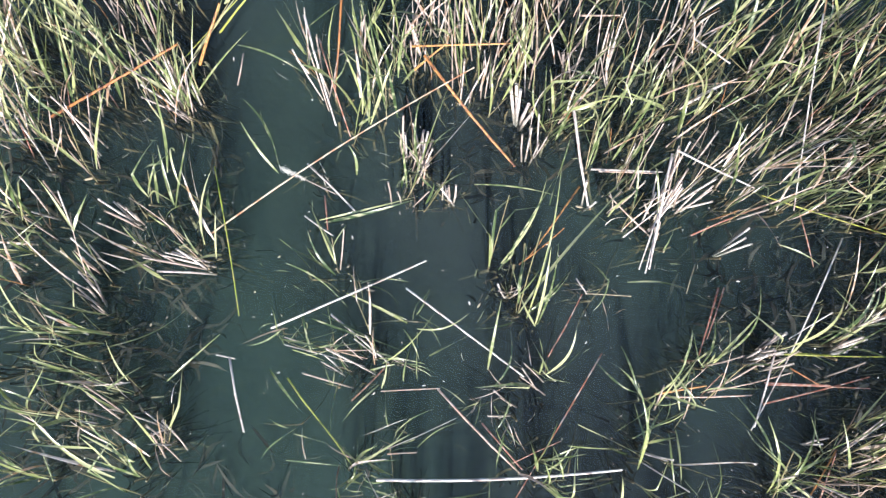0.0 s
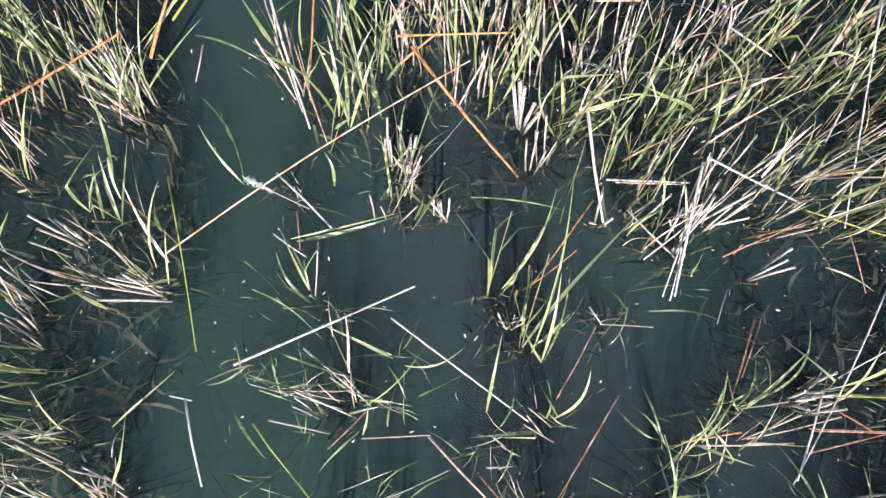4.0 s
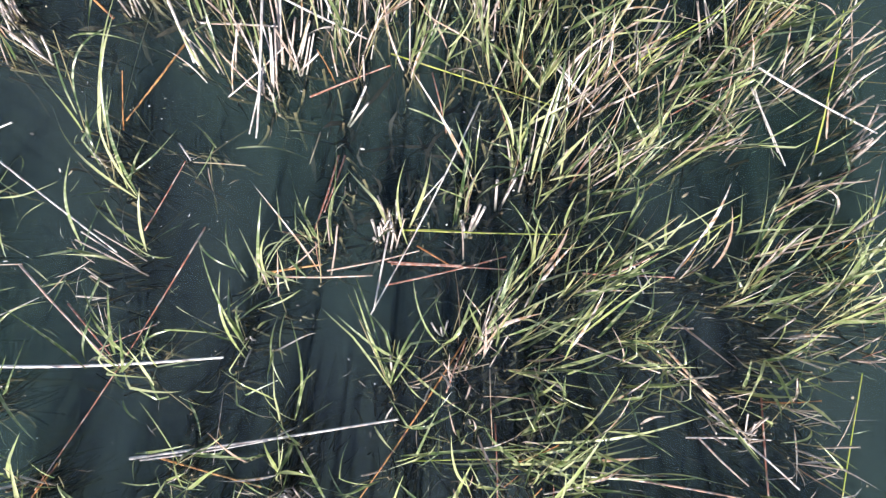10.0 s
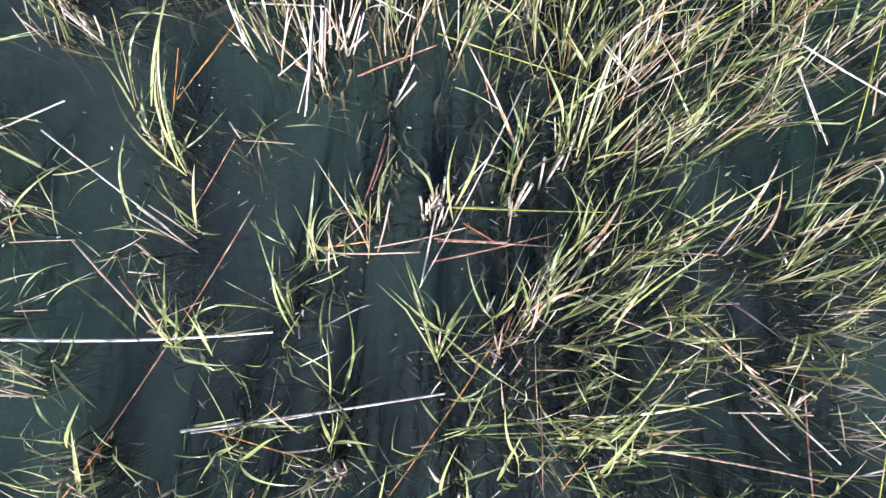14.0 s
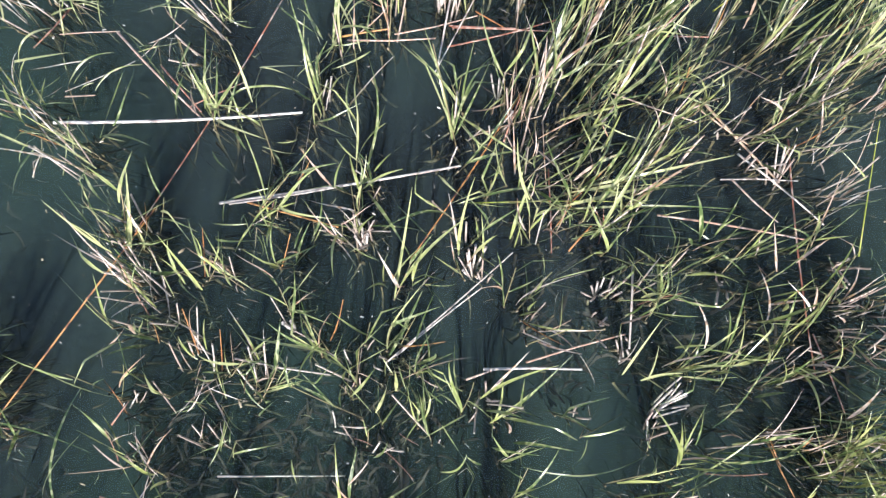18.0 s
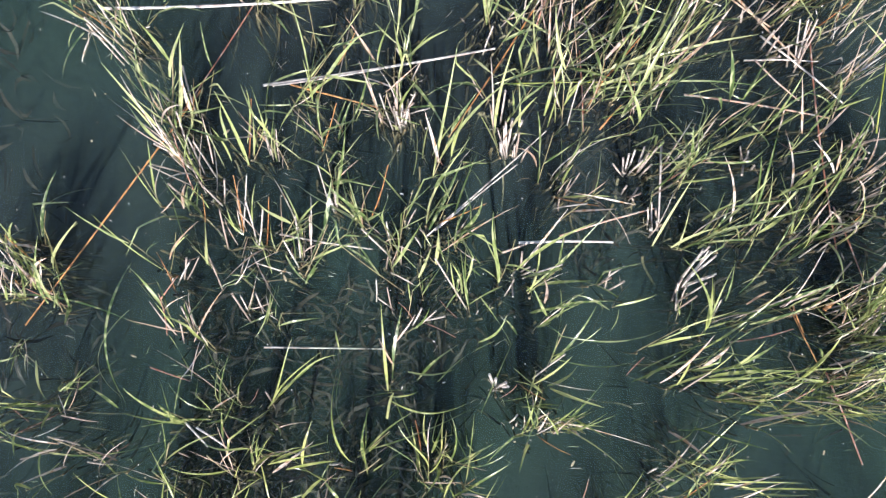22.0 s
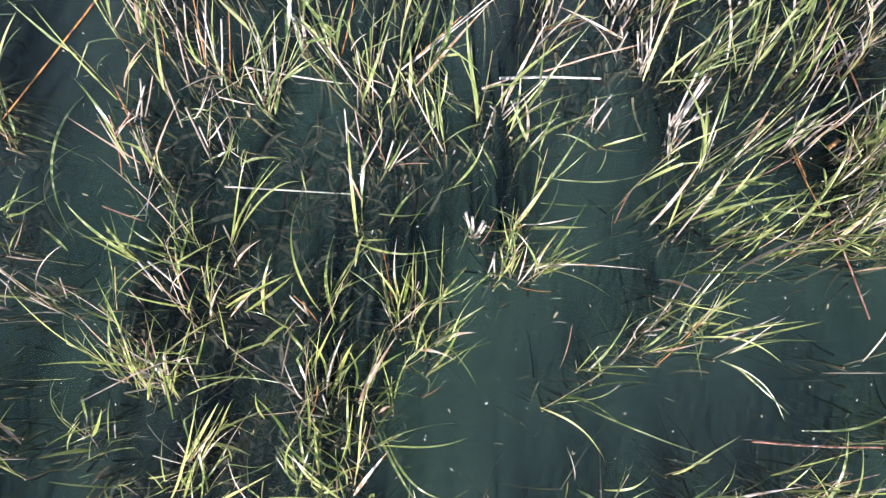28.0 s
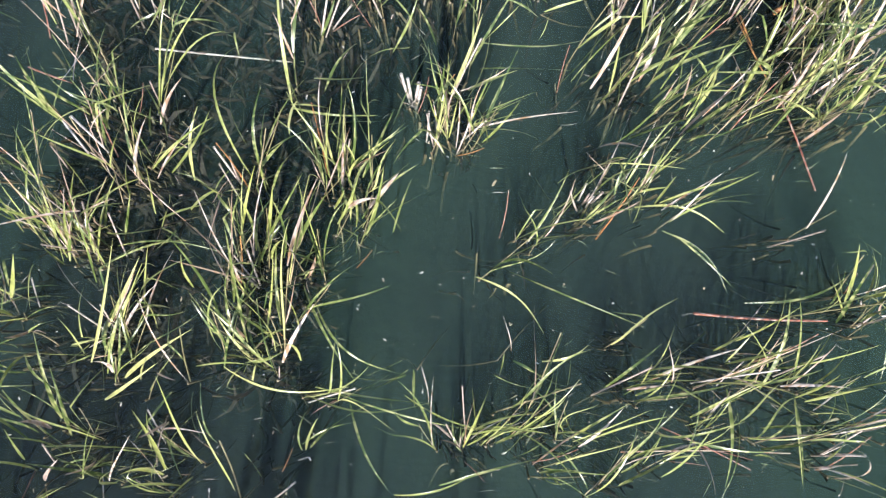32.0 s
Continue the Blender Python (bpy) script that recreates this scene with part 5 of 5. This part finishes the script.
lone_leaf(0.54, -0.31, 0.56, 0.13, 0.40)
lone_leaf(0.55, -0.31, 0.60, 0.15, 0.40)
lone_leaf(0.54, -0.32, 0.35, 0.05, 0.40)
lone_leaf(0.62, -0.59, 0.46, -0.34, 0.30)
lone_leaf(0.60, -0.60, 0.71, -0.31, 0.30)
lone_leaf(0.56, -0.60, 0.52, -0.36, 0.25)
lone_leaf(0.55, -1.16, 0.45, -0.87, 0.25)
lone_leaf(0.59, -1.16, 0.72, -0.95, 0.15)
lone_leaf(0.57, -1.78, 0.68, -1.51, 0.10)
lone_leaf(0.58, -1.64, 0.88, -1.57, 0.05)
lone_leaf(0.05, -1.95, 0.12, -1.72, 0.15)
lone_leaf(0.02, -1.98, -0.05, -1.81, 0.10)
lone_leaf(2.21, -0.43, 2.26, -0.03, 0.40)
lone_leaf(2.20, -0.40, 2.36, -0.23, 0.30)
lone_leaf(1.96, -0.55, 1.97, -0.18, 0.40)
lone_leaf(1.97, -0.46, 2.09, -0.13, 0.40)
lone_leaf(2.34, -1.43, 2.81, -1.28, 0.10)
lone_leaf(1.94, -1.64, 2.57, -1.56, 0.05)
lone_leaf(1.80, -1.49, 1.94, -1.63, 0.03)
lone_leaf(0.63, -1.23, 0.72, -1.36, 0.03)
lone_leaf(2.47, -1.68, 3.17, -1.54, 0.10)
lone_leaf(2.47, -1.69, 3.44, -1.70, 0.10)
lone_leaf(2.47, -1.66, 2.84, -1.82, 0.05)
lone_leaf(2.58, -1.57, 3.44, -1.40, 0.10)
lone_leaf(1.28, -3.45, 1.27, -2.92, 0.30)
lone_leaf(1.45, -3.39, 1.69, -3.16, 0.15)
lone_leaf(1.43, -3.09, 1.53, -2.95, 0.15)
lone_leaf(1.10, -3.83, 1.31, -3.65, 0.10)
lone_leaf(1.15, -4.30, 1.27, -3.96, 0.20)
lone_leaf(1.12, -4.32, 1.32, -4.07, 0.15)
lone_leaf(0.11, -4.30, 0.04, -3.67, 0.30)
lone_leaf(0.13, -4.28, 0.24, -3.65, 0.30)
lone_leaf(0.08, -4.26, 0.13, -3.80, 0.30)
lone_leaf(0.29, -4.30, 0.49, -3.86, 0.20)
lone_leaf(0.34, -4.33, 0.37, -3.95, 0.20)
lone_leaf(0.36, -4.88, 0.65, -4.31, 0.20)
lone_leaf(0.38, -4.84, 0.67, -4.49, 0.15)
lone_leaf(0.34, -4.76, 0.61, -4.38, 0.15)
lone_leaf(-0.29, -3.53, -0.42, -3.39, 0.05)
lone_leaf(0.96, -4.85, 1.11, -4.43, 0.15)
lone_leaf(1.09, -4.53, 1.16, -4.77, 0.05)
lone_leaf(1.25, -4.62, 1.26, -4.21, 0.15)
lone_leaf(1.51, -3.78, 1.50, -3.52, 0.15)
lone_leaf(1.53, -3.81, 1.61, -3.54, 0.20)
lone_leaf(1.81, -3.17, 1.95, -2.99, 0.25)
lone_leaf(2.04, -3.13, 1.94, -3.01, 0.20)
lone_leaf(1.12, -4.81, 0.98, -4.57, 0.15)
lone_leaf(0.96, -4.69, 1.22, -4.18, 0.20)
lone_leaf(1.16, -3.93, 1.17, -3.63, 0.30)
lone_leaf(1.19, -3.91, 1.38, -3.73, 0.20)
lone_leaf(1.17, -3.91, 1.21, -3.46, 0.30)
lone_leaf(0.78, -3.87, 0.89, -3.55, 0.25)
lone_leaf(1.60, -4.04, 1.56, -3.83, 0.15)
lone_leaf(1.60, -4.07, 1.82, -3.71, 0.25)
lone_leaf(1.66, -4.06, 1.96, -3.81, 0.20)
lone_leaf(1.39, -5.26, 1.47, -5.07, 0.10)
lone_leaf(1.41, -5.25, 1.72, -5.00, 0.10)
lone_leaf(2.20, -5.24, 2.33, -4.88, 0.15)
lone_leaf(2.22, -5.23, 2.42, -5.03, 0.12)
lone_leaf(2.52, -5.17, 2.71, -4.76, 0.20)
lone_leaf(2.93, -4.93, 3.17, -4.68, 0.15)
lone_leaf(3.74, -4.93, 3.81, -4.45, 0.15)
lone_leaf(3.92, -4.95, 3.92, -5.40, 0.04)
lone_leaf(3.57, -4.93, 3.52, -5.43, 0.04)
lone_leaf(0.40, -4.81, 0.45, -4.57, 0.15)
lone_leaf(0.34, -4.81, 0.58, -4.49, 0.15)
lone_leaf(0.79, -4.43, 0.79, -4.26, 0.15)
lone_leaf(0.34, 0.05, 0.56, 0.52, 0.30)
lone_leaf(0.36, 0.05, 0.40, 0.18, 0.10)
lone_leaf(0.49, -0.27, 0.62, 0.58, 0.40)
lone_leaf(0.26, -0.57, 0.32, -0.15, 0.20)
lone_leaf(0.50, -0.24, 0.70, 0.00, 0.15)
lone_leaf(-0.08, -0.49, 0.14, -0.36, 0.10)
lone_leaf(-0.36, -0.68, -0.32, -0.46, 0.10)
lone_leaf(-0.97, 0.58, -1.16, 0.86, 0.10)
lone_leaf(-1.02, 0.79, -1.05, 0.94, 0.10)
lone_leaf(0.62, 0.83, 0.69, 1.14, 0.40)
lone_leaf(0.61, 0.83, 0.49, 1.06, 0.30)
lone_leaf(0.72, 0.92, 0.96, 0.96, 0.20)
lone_leaf(1.00, 0.58, 1.12, 0.77, 0.20)
lone_leaf(1.09, 0.70, 1.23, 0.80, 0.20)
lone_leaf(-0.70, 0.29, -0.17, 0.41, 0.10)
lone_leaf(-0.25, 0.49, -0.18, 0.59, 0.10)
lone_leaf(-0.63, -0.02, -0.77, 0.23, 0.10)
lone_leaf(-0.63, -0.02, -0.89, 0.14, 0.05)
lone_leaf(-0.21, -0.30, -0.56, -0.12, 0.05)
lone_leaf(-0.43, 0.87, -0.27, 1.16, 0.30)
lone_leaf(-0.44, 0.88, -0.42, 1.17, 0.35)
lone_leaf(-0.27, 0.91, -0.31, 1.14, 0.30)
lone_leaf(-0.51, 0.57, -0.54, 0.72, 0.10)
lone_leaf(-1.01, -0.57, -0.83, -0.78, 0.03)
stub_bunch(1.92, -3.46, ((-0.05, 0.11), (-0.02, 0.09), (0.03, 0.07), (0.04, 0.05),), 0.017, 0.12)
stub_bunch(1.37, -1.93, ((0.01, 0.13), (0.04, 0.08), (-0.02, 0.07),), 0.016, 0.15)
stub_bunch(1.99, -2.08, ((-0.05, 0.04), (0.01, 0.16), (0.06, 0.15), (-0.03, 0.12),), 0.014, 0.18)
stub_bunch(0.96, -2.41, ((0.00, 0.08), (0.04, 0.09),), 0.020, 0.15)
stub_bunch(0.45, 0.85, ((-0.07, 0.19), (-0.04, 0.17), (-0.02, 0.14), (0.02, 0.07), (0.04, 0.03),), 0.020, 0.22)
stub_bunch(2.27, -0.52, ((0.05, 0.14), (-0.03, 0.07), (0.02, 0.09), (0.07, 0.13),), 0.016, 0.18)
stub_bunch(2.43, -0.39, ((-0.02, 0.13), (0.06, 0.14),), 0.015, 0.20)
stub_bunch(2.15, -1.05, ((-0.05, 0.09), (-0.01, 0.07), (0.02, 0.10),), 0.011, 0.10)
stub_bunch(1.80, -0.55, ((-0.01, 0.10), (0.02, 0.07), (-0.00, 0.02),), 0.016, 0.12)
stub_bunch(1.88, -0.50, ((-0.03, 0.06), (0.03, 0.14), (0.01, 0.04),), 0.016, 0.16)
stub_bunch(0.84, 0.36, ((-0.02, 0.14), (0.02, 0.03),), 0.013, 0.12)
stub_bunch(3.00, -2.87, ((0.13, 0.22), (0.16, 0.08),), 0.012, 0.06)
stub_bunch(2.72, -2.20, ((-0.08, 0.07), (-0.02, 0.11), (0.02, 0.06), (-0.05, 0.09),), 0.012, 0.15)
stub_bunch(3.01, -2.93, ((-0.00, 0.25), (0.04, 0.24), (0.06, 0.22),), 0.013, 0.30)
stub_bunch(1.60, 0.07, ((0.13, 0.16), (0.11, 0.11), (0.14, 0.08),), 0.013, 0.10)
tuft(2.55, 1.04, -0.10, 0.10, "g", 9)
tuft(2.70, 1.18, -0.13, 0.05, "g", 9)
tuft(2.81, 0.96, -0.20, 0.09, "g", 9)
tuft(2.47, 1.33, -0.14, 0.06, "g", 8)
tuft(2.70, 1.42, -0.15, 0.04, "m", 8)
tuft(2.85, 1.53, -0.21, -0.01, "g", 8)
tuft(2.30, 1.41, -0.11, 0.04, "m", 8)
tuft(-0.06, -4.79, 0.22, 0.10, "g", 6)
tuft(0.11, -5.38, 0.16, 0.20, "g", 5)
tuft(0.64, -5.20, 0.22, 0.18, "m", 4)
tuft(3.04, -4.72, 0.34, 0.26, "g", 3)
tuft(3.42, -4.93, 0.38, 0.24, "g", 4)
tuft(3.92, -4.60, 0.34, 0.22, "g", 3)
seed_plume(-0.927, 0.592, 0.12, -0.789, 0.527, 0.10)


# ---- unseen reeds added around the open water, also shading its edges ----
def outer_bed(seed):
    r = random.Random(seed)
    verts, faces, slots = [], [], []
    for i in range(520):
        x, y = r.uniform(-4.4, 6.4), r.uniform(-7.6, 3.0)
        seen = -2.45 < x < 4.95 and -6.15 < y < 1.75
        if x < -1.35 and -6.15 < y < -1.75:
            seen = x > -2.6 and y > -2.6 and noise.noise((x, y, 3.0)) > 0.2
        channel = -1.6 < x < -0.4 and y > 0 or x < -2.2 and noise.noise((x * 0.5, y * 0.5, 1.0)) > 0.1
        if seen or channel:
            continue
        lean = Vector((r.gauss(0.08, 0.06), r.gauss(0.2, 0.06), 0.55))
        for j in range(13):
            p = Vector((x + r.gauss(0, 0.09), y + r.gauss(0, 0.09), -0.05))
            way = lean * r.uniform(0.6, 1.25) + Vector((r.gauss(0, 0.09), r.gauss(0, 0.09), 0))
            side = way.cross(Vector((r.gauss(0, 1), r.gauss(0, 1), 0.3))).normalized()
            fall, k = Vector((way.x, way.y, -0.35)) * r.uniform(0, 0.5), len(verts)
            for m in range(6):
                s = m / 5
                q, w = p + way * s + fall * s * s, 0.0075 * min(1, 0.5 + 2 * s) * (1 - s ** 2.5) + 0.0005
                verts += [tuple(q - side * w), tuple(q - way.cross(side).normalized() * w * 0.4), tuple(q + side * w)]
                if m:
                    a = k + 3 * m
                    faces += [(a - 3, a - 2, a + 1, a), (a - 2, a - 1, a + 2, a + 1)]
                    slots += [0 if j % 4 else 1] * 2
    me = mesh_from("outer_reeds", verts, faces, GREEN)
    me.materials.append(STRAW)
    for poly, slot in zip(me.polygons, slots):
        poly.material_index = slot
    tagged(new("outer_reeds", me), "unseen green and straw reeds added around the open water", "reeds", kind="stuff")


def shade_stand(seed, x0, x1, y0, y1, count, high):
    """An unseen tall dense stand, added so its shade falls north onto the water."""
    r = random.Random(seed)
    verts, faces, slots = [], [], []
    for i in range(count):
        p = Vector((r.uniform(x0, x1) + r.gauss(0, 0.3), r.uniform(y0, y1), -0.05))
        way = Vector((r.gauss(0.05, 0.12), r.gauss(0.12, 0.12), high * r.uniform(0.6, 1.2)))
        side = way.cross(Vector((r.gauss(0, 1), r.gauss(0, 1), 0.3))).normalized()
        fall, k = Vector((r.gauss(0, 0.25), r.gauss(0, 0.25), -0.2)) * r.uniform(0, 1), len(verts)
        for m in range(6):
            s = m / 5
            q, w = p + way * s + fall * s * s, 0.010 * leaf_width(s) + 0.0005
            verts += [tuple(q - side * w), tuple(q - way.cross(side).normalized() * w * 0.4), tuple(q + side * w)]
            if m:
                a = k + 3 * m
                faces += [(a - 3, a - 2, a + 1, a), (a - 2, a - 1, a + 2, a + 1)]
                slots += [0 if i % 4 else 1] * 2
    me = mesh_from("far_reeds", verts, faces, GREEN)
    me.materials.append(STRAW)
    for poly, slot in zip(me.polygons, slots):
        poly.material_index = slot
    tagged(new("far_reeds", me), "unseen tall reed stand added to shade the open water", "reeds", kind="stuff")


outer_bed(71)
shade_stand(73, -1.8, 1.5, -6.6, -5.75, 420, 1.0)
shade_stand(74, -2.2, -0.75, -5.7, -4.9, 260, 0.8)

# ---- dark strips added under the water where reed shade falls ----
def weed_bed(seed, x0, x1, y0, y1, per_metre):
    """Dark strips laid thickly underwater in place of shade, thinning unevenly at the edges."""
    r = random.Random(seed)
    verts, faces = [], []
    for i in range(int((x1 - x0) * (y1 - y0) * per_metre)):
        x, y = r.uniform(x0 - 0.2, x1 + 0.2), r.uniform(y0 - 0.2, y1 + 0.2)
        edge = min(x - x0, x1 - x, y - y0, y1 - y)
        if noise.noise((x * 1.6, y * 1.1, seed)) + 1.6 * min(edge, 0.35) < 0.08:
            continue
        a, rise = r.uniform(0, 2 * math.pi), r.gauss(0.0, 0.7)
        way = Vector((math.cos(a), math.sin(a), rise)).normalized() * r.uniform(0.10, 0.30)
        p = Vector((x, y, -r.uniform(0.07, 0.30)))
        side = way.cross(Vector((r.gauss(0, 0.4), r.gauss(0, 0.4), 1))).normalized()
        bow, k, wide = side * r.gauss(0, 0.04), len(verts), r.uniform(0.006, 0.014)
        for m in range(4):
            s = m / 3
            q, w = p + way * (s - 0.5) + bow * math.sin(math.pi * s), wide * (1 - abs(2 * s - 1) ** 3 * 0.8)
            q.z = min(q.z, -0.035)
            verts += [tuple(q - side * w), tuple(q + side * w)]
            if m:
                b = k + 2 * m
                faces.append((b - 2, b - 1, b + 1, b))
    me = mesh_from("weed_bed", verts, faces, SHADE_STEM)
    tagged(new("weed_bed", me), "added dark strips under the water standing in for reed shade", "water weed", kind="stuff")


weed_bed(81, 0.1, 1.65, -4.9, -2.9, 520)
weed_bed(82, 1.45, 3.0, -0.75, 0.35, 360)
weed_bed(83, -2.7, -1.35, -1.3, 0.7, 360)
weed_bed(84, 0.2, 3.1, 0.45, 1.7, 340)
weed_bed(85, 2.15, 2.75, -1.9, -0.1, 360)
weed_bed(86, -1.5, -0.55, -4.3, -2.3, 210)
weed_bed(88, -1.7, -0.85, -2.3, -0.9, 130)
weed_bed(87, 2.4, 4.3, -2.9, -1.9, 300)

# ---- floating specks: seeds, chaff and foam ----
def specks(name, label, count, size, mat, seed):
    r = random.Random(seed)
    verts, faces = [], []
    for i in range(count):
        x, y = r.uniform(-2.4, 5.0), r.uniform(-6.0, 1.6)
        a, n, k = r.uniform(0, 6.28), r.choice((5, 6)), len(verts)
        rad = size * r.uniform(0.4, 1.0) ** 2 * 1.6
        stretch = r.choice((1.0, 1.3, 3.5))
        for j in range(n):
            b = 2 * math.pi * j / n
            u, v = rad * stretch * math.cos(b) * r.uniform(0.7, 1.2), rad * math.sin(b) * r.uniform(0.7, 1.2)
            verts.append((x + u * math.cos(a) - v * math.sin(a), y + u * math.sin(a) + v * math.cos(a), 0.002))
        verts.append((x, y, 0.002 + rad * 0.7))
        faces += [(k + j, k + (j + 1) % n, k + n) for j in range(n)]
    ob = new(name, mesh_from(name, verts, faces, mat))
    tagged(ob, label, "debris", kind="stuff")


def reflection_dashes(name, label, count, mat, seed):
    """Thin strips round the tufts that stand in for broken-up leaf reflections."""
    r = random.Random(seed)
    verts, faces = [], []
    for i in range(count):
        cx, cy = r.choice(ROOTS)
        x, y, a = cx + r.gauss(0, 0.2), cy + r.gauss(-0.05, 0.17), r.gauss(0.0, 0.9)
        length, w, z, k = r.uniform(0.02, 0.09), r.uniform(0.0006, 0.0015), r.uniform(-0.09, 0.003), len(verts)
        d, n = Vector((math.cos(a), math.sin(a), r.gauss(0, 0.1))), Vector((-math.sin(a), math.cos(a), 0))
        bow = r.gauss(0, 0.07)
        for j in range(4):
            s = j / 3
            p = Vector((x, y, z)) + d * length * s + n * bow * length * math.sin(math.pi * s)
            ww = w * (1 - abs(2 * s - 0.9) ** 2 * 0.8)
            verts += [tuple(p - n * ww), tuple(p + Vector((0, 0, ww * 0.6))), tuple(p + n * ww)]
            if j:
                q = k + 3 * j
                faces += [(q - 3, q - 2, q + 1, q), (q - 2, q - 1, q + 2, q + 1)]
    tagged(new(name, mesh_from(name, verts, faces, mat)), label, "debris", kind="stuff")


reflection_dashes("leaf_shreds", "pale green dashes standing in for broken leaf reflections", 600, GREEN, 61)
reflection_dashes("straw_shreds", "straw coloured dashes standing in for broken reed reflections", 600, STRAW, 62)
specks("floating_chaff", "pale chaff and seed fluff scattered on the water", 900, 0.0028, PALE, 51)
specks("floating_bits", "brown bits of rotten reed floating on the water", 300, 0.005, SODDEN, 52)
